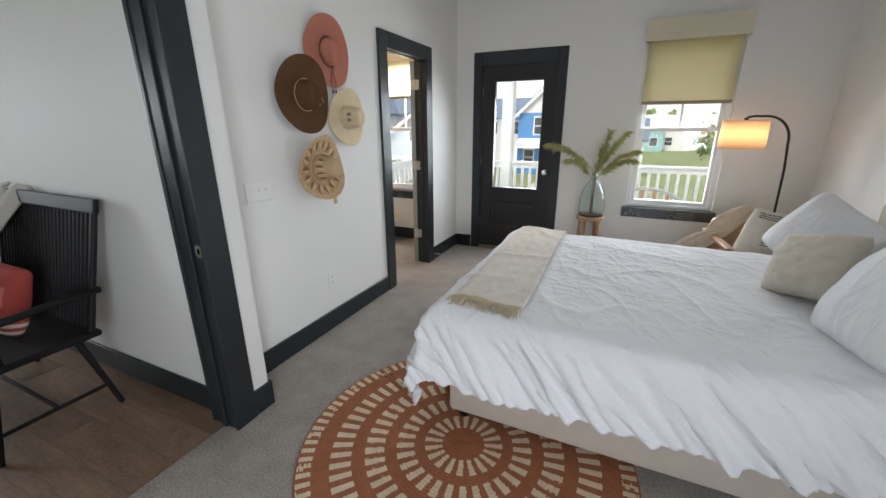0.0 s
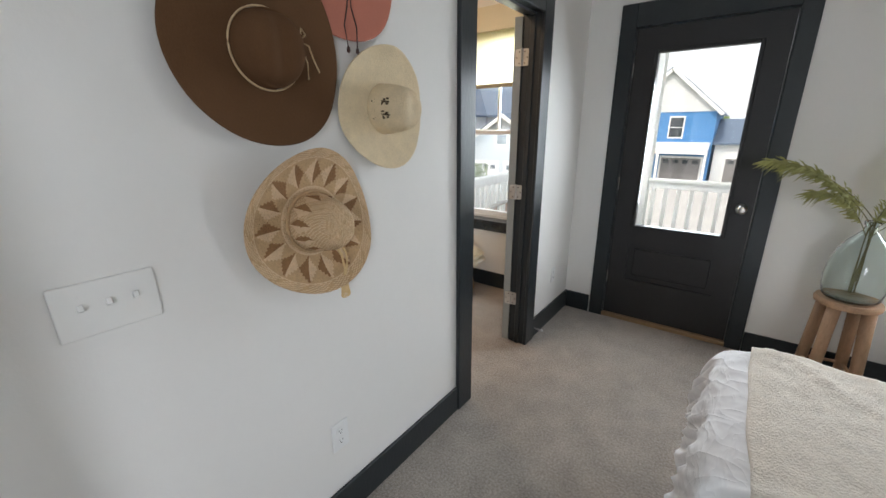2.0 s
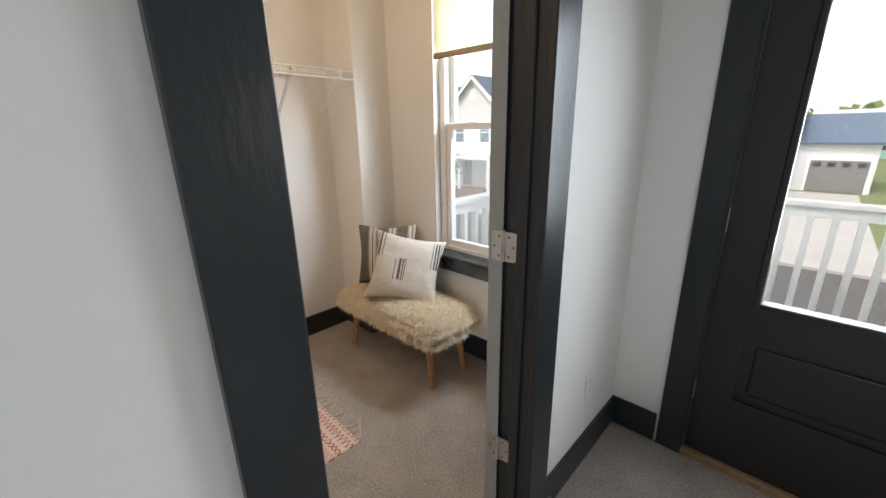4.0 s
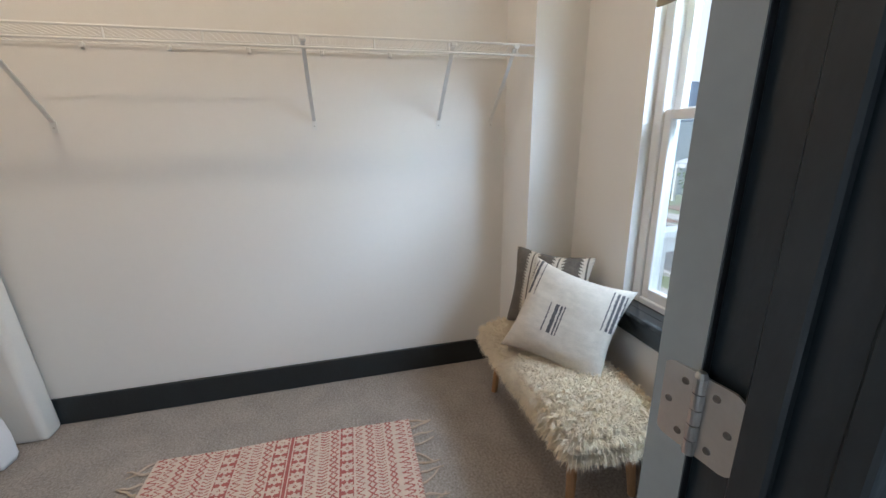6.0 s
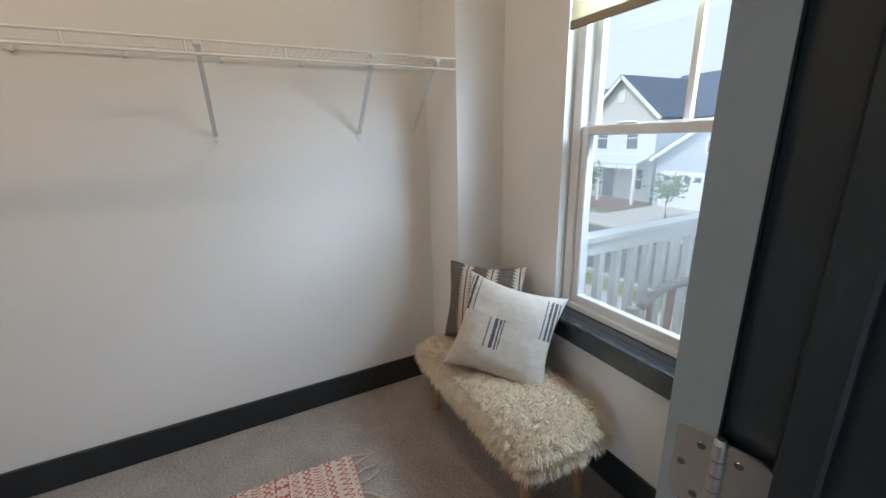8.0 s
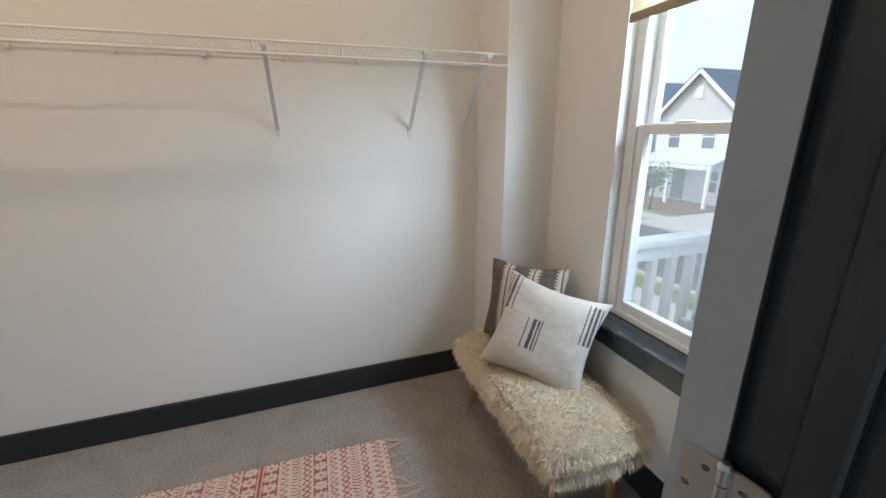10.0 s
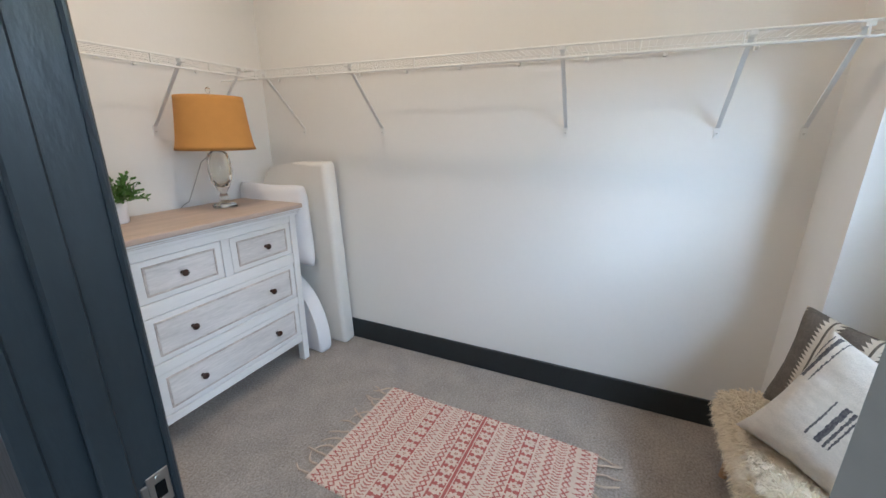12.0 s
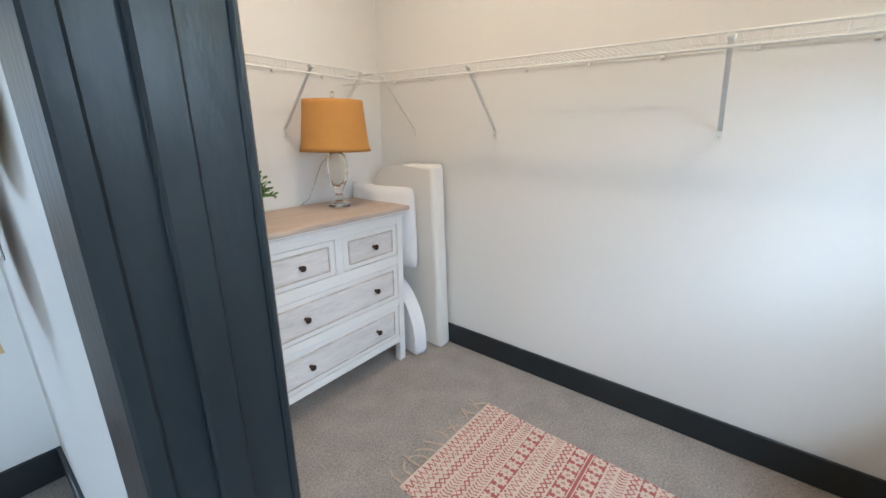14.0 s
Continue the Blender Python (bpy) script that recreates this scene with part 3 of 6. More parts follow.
def bed():
    th = thing("bed", "queen bed with a beige upholstered base and rumpled white duvet", "bed", pose(BX0, BY0, 0))
    L, W = BX1 - BX0, BY1 - BY0
    bm = B()
    box(bm, 0.03, L, 0.0, W - 0.0, 0.075, 0.275, 0.022, 3)
    part("base", bm, UPHOLSTERY, th, "beige upholstered bed base", smooth=True)
    bm = B()
    box(bm, 0.06, L, 0.03, W - 0.03, 0.27, 0.55, 0.06, 4)
    part("mattress", bm, LINEN, th, smooth=True)
    for x in (0.09, L - 0.12):
        for y in (0.07, W - 0.07):
            bm = B()
            rod(bm, (x, y, 0), (x, y, 0.08), 0.022, 0.03, 14)
            part("leg", bm, BLACKWOOD, th)
    bm = B()
    box(bm, L - 0.005, L + 0.09, -0.03, W + 0.03, 0.0, 1.02, 0.03, 3)
    part("headboard", bm, UPHOLSTERY, th, smooth=True)
    # duvet: the top, and the sides that hang down with folds
    drop_f, drop_n, drop_w = 0.42, 0.40, 0.40
    bm = B()

    def place(u, v):
        s = -drop_f + u * (L - 0.02 + drop_f)       # along the bed; under 0: hangs at the foot
        q = -drop_n + v * (W + drop_n + drop_w)     # across; under 0: hangs at the side
        ox, oy = max(0.0, -s), (max(0.0, -q) if q < 0 else -max(0.0, q - W))
        x, y = max(0.0, s), 0.05 + min(max(0.0, q), W) * (W - 0.1) / W
        r = 0.10
        z = BZ + 0.028

        def over(d):
            if d <= 0:
                return 0.0, 0.0
            a = min(d / r, math.pi / 2)
            out, down = r * math.sin(a), r * (1 - math.cos(a))
            if d > r * math.pi / 2:
                rest = d - r * math.pi / 2
                out += rest * 0.09
                down += rest * 0.995
            return out, down
        ex, dx = over(ox)
        ey, dy = over(abs(oy))
        # where both hang, the corner falls as one tail
        down = max(dx, dy) + 0.42 * min(dx, dy)
        k = min(1.0, down / 0.22)
        wave_n = 0.007 * math.sin(s * 14 + q * 9 + 3.2 * fold(s * 2, 1.0)) + 0.016 * fold(s * 5 + q * 4, q * 2, 2.0)
        wave_f = 0.018 * math.sin(q * 19 + 2.0 * fold(q * 3, 4.0)) + 0.014 * fold(q * 8, s * 2, 5.0)
        px = x - ex + 0.055 - (wave_f * k if ox > 0 else 0)
        sgn = -1 if oy > 0 else 1
        py = y + sgn * ey
        py += sgn * wave_n * k if oy != 0 else 0
        # quilt puffs and creases on the top
        creases = quilt(s, q)
        # slanting creases where it hangs
        slant = 0.040 * (1 - min(1, 3.0 * abs(fold(s * 5 + q * 4.5, q * 0.9 - s * 0.5, 21)))) ** 2 + 0.027 * (1 - min(1, 3.0 * abs(fold(s * 12 + q * 10, q * 1.6, 23)))) ** 2 + 0.019 * (1 - min(1, 4.0 * abs(fold(s * 17 + q * 13, q * 1.4, 25)))) ** 2
        if oy > 0:
            py -= slant * k
        if ox > 0:
            px -= 0.45 * slant * k
        z += creases * (1 - 0.75 * k) - down
        # the hem rises and falls along the side
        z += (0.03 * fold(s * 1.6, 9.0) + 0.012 * fold(s * 6, 2.0)) * k + 0.022 * fold(q * 3.3, 6.0) * k
        return Vector((px - 0.05, py, max(z, 0.05)))
    grid(bm, 300, 250, place)
    d = part("duvet", bm, DUVET, th, "rumpled white cotton duvet", smooth=True)
    so = d.modifiers.new("thick", "SOLIDIFY")
    so.thickness, so.offset = 0.012, 1
    return th


bed()


def throw_blanket():
    """Folded throw laid over the foot of the bed, fringed at the hanging end."""
    th = thing("throw_blanket", "cream woven throw with a fringed end on the bed's foot", "blanket", pose(BX0, BY0, 0))
    W = BY1 - BY0
    x0, x1 = -0.005, 0.345
    bm = B()

    def place(u, v):
        q = 0.115 + v * (W - 0.115) + 0.012 * math.sin(u * 5)
        x = x0 + u * (x1 - x0) + 0.010 * math.sin(q * 4) + 0.006 * fold(u * 3, q * 6)
        z = BZ + 0.058 + quilt(x - 0.005, q) + 0.003 * fold(u * 9, q * 14) + 0.002 * fold(u * 30, q * 34)
        z -= 0.05 * max(0.0, 0.035 - x) ** 0.5 * 0.8
        return Vector((x, q, z))
    vs = grid(bm, 34, 110, place)
    row = [r[0].co.copy() for r in vs]
    d = part("cloth", bm, THROW, th, smooth=True)
    so = d.modifiers.new("thick", "SOLIDIFY")
    so.thickness, so.offset = 0.010, -1
    bm = B()
    rnd = random.Random(4)
    for k in range(64):
        f = k / 63 * (len(row) - 1)
        i = min(int(f), len(row) - 2)
        p = row[i].lerp(row[i + 1], f - i)
        l = rnd.uniform(0.065, 0.10)
        sx = rnd.uniform(-0.014, 0.014)
        tube(bm, [p + Vector((0, 0.002, 0.0)), p + Vector((sx * 0.4, -l * 0.5, -0.002)), p + Vector((sx, -l, -0.012 + rnd.uniform(-0.004, 0.006)))], 0.0028, 5, 0.0017)
    tagged(part("fringe", bm, mat("ochre_fringe_yarn", (0.62, 0.50, 0.33), 0.92, vary=0.2, scale=60, fine=200), th), kind="stuff")
    return th


throw_blanket()


def pillow_mesh(w, h, t, n=26, seed=0, mats=None, pick=None, pinch=0.09, crease=0.006, power=4, corner=0.09):
    """A stuffed pillow standing in the x-z plane, its middle at the origin."""
    bm = B()
    rnd = seed * 7.31
    for side in (1, -1):
        def place(u, v, side=side):
            a, b = 2 * u - 1, 2 * v - 1
            f = max(0.0, (1 - abs(a) ** power) * (1 - abs(b) ** power)) ** 0.5
            sx = 1 - pinch * (1 - b * b) * abs(a) ** 3
            sz = 1 - pinch * (1 - a * a) * abs(b) ** 3
            rr = f * t / 2 * (1 + 0.10 * fold(a * 1.3 + rnd, b * 1.3, side))
            rr += f * crease * fold(a * 3.1 + rnd, b * 3.1 + 2, side * 3) + f * crease * 0.5 * fold(a * 8, b * 7 + rnd, side)
            rc = 1 - corner * (a * b) ** 4        # corners are rounded off
            return Vector((a * sx * rc * w / 2, side * rr, b * sz * rc * h / 2))
        vs = grid(bm, n, n, place)
    bmesh.ops.remove_doubles(bm, verts=bm.verts[:], dist=1e-4)
    if pick:
        for f in bm.faces:
            c = f.calc_center_median()
            f.material_index = pick(2 * c.x / w, 2 * c.z / h, c.y)
    return bm


def pillow(name, label, m, w, h, t, materials, seed=0, pick=None, n=26, group="", category="pillow", **kw):
    ob = part(name, pillow_mesh(w, h, t, n, seed, materials, pick, **kw), materials, None, "", True, m)
    return tagged(ob, label, category, group)


ZT = BZ + 0.035
pillow("pillow", "plump white cotton pillow leaning on the headboard", pose(2.00, 4.18, ZT + 0.21, -34, 17, -72), 0.56, 0.44, 0.24, PILLOWCASE, 1, group="pillows on the bed", power=2.4)
pillow("pillow", "plump white cotton pillow leaning on the headboard", pose(1.92, 3.28, ZT + 0.215, -32, -12, -92), 0.66, 0.52, 0.25, PILLOWCASE, 2, group="pillows on the bed", power=2.4)
pillow("pillow", "off-white pillow behind the others at the headboard", pose(2.23, 3.74, ZT + 0.28, -20, 0, -92), 0.62, 0.52, 0.2, CREAM, 3, group="pillows on the bed", power=2.6)
pillow("pillow", "cream square cushion lying against the pillows", pose(1.84, 3.78, ZT + 0.165, -30, -14, -60), 0.40, 0.36, 0.22, CREAM, 4, group="pillows on the bed", power=2.4, pinch=0.13, crease=0.02)

# round braided rug
RUST = mat("rust_jute", (0.33, 0.115, 0.05), 0.95, vary=0.2, scale=30, fine=220, bump=0.5, bump_scale=260)
IVORY = mat("ivory_jute", (0.68, 0.54, 0.38), 0.95, vary=0.14, scale=30, fine=220, bump=0.5, bump_scale=260)


def round_rug(x, y, r=0.765, rings=46, seg=360):
    bm = B()
    dashes = [(0.133, 0.237, 20), (0.304, 0.415, 30), (0.489, 0.60, 44), (0.68, 0.807, 60), (0.904, 0.985, 96)]
    vs = []
    for i in range(rings * 3 + 1):
        rr = r * i / (rings * 3)
        h = 0.011 + 0.0035 * abs(math.sin(math.pi * i / 3))
        if i == rings * 3:
            h = 0.001
        vs.append([bm.verts.new((rr * math.cos(2 * math.pi * k / seg), rr * math.sin(2 * math.pi * k / seg), h + 0.0012 * fold(k * 0.4, i * 0.7))) for k in range(seg)])
    for i in range(rings * 3):
        q = (i + 0.5) / (rings * 3)
        for k in range(seg):
            f = bm.faces.new((vs[i][k], vs[i + 1][k], vs[i + 1][(k + 1) % seg], vs[i][(k + 1) % seg]))
            f.smooth = True
            for d0, d1, n in dashes:
                if d0 < q < d1 and ((k + 0.5) / seg * n + 0.09 * fold(k * 0.13, i * 0.5)) % 1 < 0.52:
                    f.material_index = 1
    bmesh.ops.remove_doubles(bm, verts=vs[0], dist=1e-5)
    ob = part("round_rug", bm, [RUST, IVORY], None, m=pose(x, y, 0, 0, 0, 12))
    return tagged(ob, "round rust and ivory braided jute rug on the carpet", "rug")


round_rug(0.43, 2.84)


# hats on the wall
def hat(name, label, y, z, rad, crown_r, crown_h, material, lean=0.0, off=0.02, sy=1.0, curl=0.04, pick=None, roll=0.0, mats=None, dent=0.02, square=False):
    """A brimmed hat hung flat on the wall, crown towards the room. Its axis is +x."""
    th = thing(name, label, "hat", pose(XH + off, y, z, roll, lean, 0), "hats on the wall")
    seg = 144 if pick else 72
    q = Matrix(((0, 0, 1, 0), (0, 1, 0, 0), (-1, 0, 0, 0), (0, 0, 0, 1)))
    mats = mats or [material]

    def wob(co, a):
        r = co.xy.length
        k = max(0.0, (r - crown_r) / (rad - crown_r))
        bend = curl * k * k * (0.5 + 0.5 * math.cos(2 * a)) + 0.012 * k * fold(math.cos(a) * 1.5, math.sin(a) * 1.5, rad * 50)
        co.z += bend
        co.y *= sy
        if r < crown_r * 1.01 and co.z > 0.5 * crown_h:
            co.z -= dent * math.exp(-((co.y / (0.35 * crown_r)) ** 2))
            co.y *= 0.9
        return co
    n_b = 44 if pick else 22
    bm = B()
    prof = [(rad, -0.004), (rad + 0.002, 0.0)] + [(rad + (crown_r - rad) * i / n_b, 0.002 + 0.004 * (i / n_b) ** 2) for i in range(n_b + 1)]
    lathe(bm, prof, seg, None, wob, False)
    if pick:
        for f in bm.faces:
            c = f.calc_center_median()
            f.material_index = pick(c.xy.length / rad, math.atan2(c.y, c.x), False)
    bmesh.ops.transform(bm, matrix=q, verts=bm.verts[:])
    part("brim", bm, mats, th, smooth=True)
    bm = B()
    prof = [(crown_r, 0.0), (crown_r * 0.985, 0.012)]
    if square:
        # steep sides and a flat top
        ups = [0.85 * i / 20 for i in range(1, 21)]
        outs = [0.835 * (1 - i / 14) for i in range(1, 15)]
        for r1, z1 in [((1 - z ** 4) ** 0.25, z) for z in ups] + [(r, (1 - r ** 4) ** 0.25) for r in outs]:
            prof.append((max(0.001, crown_r * 0.985 * r1 * (1 - 0.13 * z1)), 0.012 + crown_h * z1))
    for i in range(1, 1 if square else 15):
        a = i / 14 * math.pi / 2
        prof.append((max(0.001, crown_r * (0.60 * math.cos(a) + 0.40 * math.cos(a) ** 0.35) * 0.97), 0.012 + crown_h * math.sin(a) ** 0.8))
    lathe(bm, prof, seg, None, wob)
    if pick:
        for f in bm.faces:
            c = f.calc_center_median()
            f.material_index = pick(c.z / crown_h, math.atan2(c.y, c.x), True)
    bmesh.ops.transform(bm, matrix=q, verts=bm.verts[:])
    part("crown", bm, mats, th, smooth=True)
    return th


def hat_band(th, r, x, width, material, label):
    bm = B()
    tube(bm, [(x, r * math.cos(a), r * math.sin(a)) for a in [2 * math.pi * k / 48 for k in range(49)]], width, 6)
    part("band", bm, material, th, label, smooth=True)


PINKFELT = mat("dusty_pink_felt", (0.50, 0.19, 0.135), 0.95, vary=0.06, scale=10, fine=200, bump=0.15, bump_scale=300, spec=0.15)
BROWNFELT = mat("brown_felt", (0.115, 0.058, 0.028), 0.95, vary=0.09, scale=9, fine=200, bump=0.15, bump_scale=300, spec=0.15)
STRAW = mat("cream_straw", (0.75, 0.61, 0.40), 0.75, vary=0.10, scale=25, fine=170, bump=0.5, bump_scale=230)
WEAVE = mat("tan_woven_straw", (0.55, 0.36, 0.195), 0.85, vary=0.16, scale=30, fine=150, bump=0.8, bump_scale=190)
WEAVEPALE = mat("pale_woven_straw", (0.70, 0.51, 0.32), 0.85, vary=0.14, scale=30, fine=150, bump=0.8, bump_scale=190)
WEAVEBROWN = mat("brown_woven_straw", (0.29, 0.145, 0.058), 0.85, vary=0.18, scale=30, fine=150, bump=0.8, bump_scale=190)
CORD = mat("tan_cord", (0.58, 0.42, 0.25), 0.8, vary=0.15, scale=60, fine=200)
BROWNCORD = mat("dark_brown_cord", (0.06, 0.025, 0.02), 0.7)

h1 = hat("felt_hat", "wide-brimmed dusty pink felt hat with a dark cord", 3.68, 1.905, 0.215, 0.088, 0.085, PINKFELT, off=0.012, curl=0.02)
hat_band(h1, 0.0895, 0.012, 0.003, BROWNCORD, "dark brown cord band")
for dy, e in ((-0.012, -0.01), (0.012, 0.012)):
    bm = B()
    tube(bm, [(0.03, dy * 0.3, -0.085), (0.026, dy * 0.6, -0.13), (0.026, dy + e, -0.18), (0.03, dy * 0.5 + e, -0.235)], 0.0022, 6)
    lathe(bm, [(0.001, -0.012), (0.006, -0.006), (0.004, 0.004), (0.001, 0.008)], 10, pose(0.03, dy * 0.5 + e, -0.24))
    part("tie", bm, BROWNCORD, h1, smooth=True)
h2 = hat("felt_hat", "wide-brimmed brown felt hat with a thin tan cord", 3.408, 1.628, 0.222, 0.090, 0.09, BROWNFELT, off=0.03, curl=0.03)
hat_band(h2, 0.092, 0.014, 0.0026, CORD, "thin tan cord")
bm = B()
tube(bm, [(0.022, 0.088, 0.03), (0.034, 0.105, 0.02), (0.03, 0.12, -0.012), (0.03, 0.135, -0.04)], 0.0022, 6)
tube(bm, [(0.022, 0.09, 0.02), (0.032, 0.098, -0.02), (0.028, 0.1, -0.06)], 0.0022, 6)
tube(bm, [(0.022, 0.088, 0.03), (0.034, 0.098, 0.045), (0.03, 0.09, 0.06), (0.025, 0.088, 0.03)], 0.0022, 6)
part("tie", bm, CORD, h2, smooth=True)
h3 = hat("straw_hat", "cream straw hat with a pierced crown", 3.825, 1.505, 0.19, 0.080, 0.125, STRAW, off=0.012, curl=0.035, dent=0.008, square=True)
bm = B()
rnd = random.Random(3)
for gz in (-0.030, 0.030):
    for k in range(20):
        # little slots on the side of the crown, in two loose sprays
        u, v = rnd.gauss(0, 0.35), rnd.uniform(0.02, 0.085)
        a = math.pi + gz * 9 + 0.22 * u
        rr = 0.0795 * (0.985 - 0.16 * v / 0.11)
        box(bm, -0.0035, 0.0035, -0.0022, 0.0022, -0.0022, 0.0022, m=pose(v, rr * math.cos(a), rr * math.sin(a), math.degrees(a), 0, 0))
tagged(part("pierced_pattern", bm, mat("straw_hole", (0.10, 0.07, 0.04), 0.9), h3), kind="stuff")


def weave_pick(q, a, crown):
    """Rings of two-tone rhombs between plain braided rows: 0 tan, 1 brown, 2 pale."""
    turn = a / (2 * math.pi)
    if crown:
        if q > 0.97 or q < 0.12:
            return 2 if (turn * 70 + q * 30) % 1 < 0.4 else 0
        if 0.15 < q < 0.72:
            t, s = (q - 0.15) / 0.57, (turn * 11) % 1
            if abs(s - 0.5) < 0.46 * (1 - abs(2 * t - 1)):
                return 1 if s < 0.5 else 2
        return 0 if (turn * 90 + q * 14) % 1 < 0.6 else 2
    if q > 0.90 or q < 0.47:
        return 2 if (turn * 80 + q * 40) % 1 < 0.42 else 0
    if q > 0.875 or q < 0.50:
        return 2
    t = (q - 0.50) / 0.375
    s = (turn * 15) % 1
    if abs(s - 0.5) < 0.48 * (1 - abs(2 * t - 1)):
        return 1 if s < 0.5 else 2
    return 0


h4 = hat("straw_hat", "woven tan and brown straw hat with a tassel", 3.487, 1.19, 0.205, 0.085, 0.125, WEAVE, off=0.035, curl=0.07, pick=weave_pick, mats=[WEAVE, WEAVEBROWN, WEAVEPALE], dent=0.0, roll=20, square=True)
hat_band(h4, 0.088, 0.015, 0.005, WEAVE, "braided straw cord")
bm = B()
tube(bm, [(0.03, 0.02, -0.088), (0.055, 0.012, -0.12), (0.05, 0.008, -0.165), (0.045, -0.005, -0.20)], 0.004, 8)
tube(bm, [(0.03, 0.032, -0.085), (0.058, 0.028, -0.12), (0.05, 0.018, -0.165), (0.045, -0.003, -0.20)], 0.003, 8)
for k in range(22):
    a = 2 * math.pi * k / 22
    tube(bm, [(0.045, -0.004, -0.195), (0.045 + 0.009 * math.cos(a), -0.012 + 0.010 * math.sin(a), -0.215), (0.045 + 0.013 * math.cos(a), -0.024 + 0.014 * math.sin(a), -0.252)], 0.0019, 4)
part("tassel", bm, mat("straw_tassel", (0.66, 0.47, 0.24), 0.85, vary=0.15, scale=60, fine=200), h4)


# switch plate and outlets
PLATE = mat("white_nylon_plate", (0.82, 0.81, 0.78), 0.4, vary=0.01, scale=5, fine=60)


def switch_plate(m):
    th = thing("light_switch", "white triple toggle switch plate on the wall", "light switch", m)
    bm = B()
    box(bm, 0, 0.006, -0.088, 0.088, -0.058, 0.058, 0.0045, 3)
    part("plate", bm, PLATE, th, smooth=True)
    for y in (-0.046, 0, 0.046):
        bm = B()
        box(bm, 0.005, 0.018, -0.005, 0.005, -0.004, 0.010, 0.0015, 1, m=pose(0, y, 0, 0, -25, 0))
        part("toggle", bm, PLATE, th)
        for z in (-0.03, 0.03):
            bm = B()
            rod(bm, (0.0055, y, z), (0.0066, y, z), 0.003, seg=10)
            part("screw", bm, PLATE, th)


switch_plate(pose(XH, 3.005, 1.10))


def outlet(m):
    th = thing("wall_outlet", "white duplex power outlet on the wall", "outlet", m, "power outlets")
    bm = B()
    box(bm, 0, 0.005, -0.036, 0.036, -0.058, 0.058, 0.003, 2)
    part("plate", bm, WHITE, th)
    dk = bpy.data.materials.get("dark_slot") or mat("dark_slot", (0.03, 0.03, 0.03), 0.8)
    for z in (-0.021, 0.021):
        bm = B()
        lathe(bm, [(0.0165, 0), (0.0165, 0.0025), (0.001, 0.0026)], 20, pose(0.0045, 0, z, 0, 90, 0))
        s = part("socket", bm, WHITE, th)
        for y in (-0.006, 0.006):
            bm = B()
            box(bm, 0.0070, 0.0076, y - 0.0009, y + 0.0009, z - 0.003, z + 0.006)
            part("slot", bm, dk, s)
        bm = B()
        rod(bm, (0.0069, 0, z - 0.009), (0.0076, 0, z - 0.009), 0.0025, seg=10)
        part("slot", bm, dk, s)


outlet(pose(XH, 3.53, 0.375))
outlet(pose(XH, 5.55, 0.375))
outlet(pose(0.79, YE, 0.33, 0, 0, -90))

th = thing("door_stop", "small white-tipped spring door stop on the baseboard", "door stop", pose(XH + T, 5.22, 0.07))
bm = B()
tube(bm, [(0.003 + k * 0.0006, 0.006 * math.cos(k * 0.9), 0.006 * math.sin(k * 0.9)) for k in range(90)], 0.0012, 5)
part("spring", bm, METAL, th)
bm = B()
rod(bm, (0.055, 0, 0), (0.068, 0, 0), 0.008, 0.007)
part("tip", bm, WHITE, th)

# stool, demijohn vase, branches
stool = thing("stool", "small round pale wooden stool by the wall", "stool", pose(0.70, 5.66, 0))
bm = B()
lathe(bm, [(0.12, 0.52), (0.135, 0.527), (0.138, 0.545), (0.132, 0.558), (0.001, 0.56)], 40)
part("seat", bm, PALEWOOD, stool)
for a in (45, 135, 225, 315):
    bm = B()
    c, s = math.cos(radians(a + 10)), math.sin(radians(a + 10))
    rod(bm, (0.135 * c, 0.135 * s, 0), (0.098 * c, 0.098 * s, 0.523), 0.026, 0.030, 16)
    part("leg", bm, PALEWOOD, stool, smooth=True)
for a in (45, 135, 225, 315):
    bm = B()
    rod(bm, (0.125 * math.cos(radians(a + 10)), 0.125 * math.sin(radians(a + 10)), 0.14), (0.125 * math.cos(radians(a + 100)), 0.125 * math.sin(radians(a + 100)), 0.14), 0.009)
    part("stretcher", bm, PALEWOOD, stool)

VASEGLASS = glass("aqua_glass", (0.91, 0.975, 0.965), 0.0, False)
vase = thing("vase", "aqua glass demijohn vase on the stool", "vase", pose(0.70, 5.66, 0.561))
bm = B()
outer = [(0.02, 0.001), (0.105, 0.001), (0.118, 0.018), (0.126, 0.07), (0.128, 0.12), (0.122, 0.18), (0.104, 0.25), (0.076, 0.31), (0.045, 0.35), (0.028, 0.372), (0.024, 0.395), (0.029, 0.402), (0.031, 0.412), (0.029, 0.42)]
inner = [(max(0.001, r - 0.004), z + (0.006 if i < 2 else 0)) for i, (r, z) in enumerate(outer)][::-1]
lathe(bm, [(0.001, 0.001)] + outer + inner[:-1] + [(0.001, 0.008)], 48)
part("bottle", bm, VASEGLASS, vase, smooth=True)

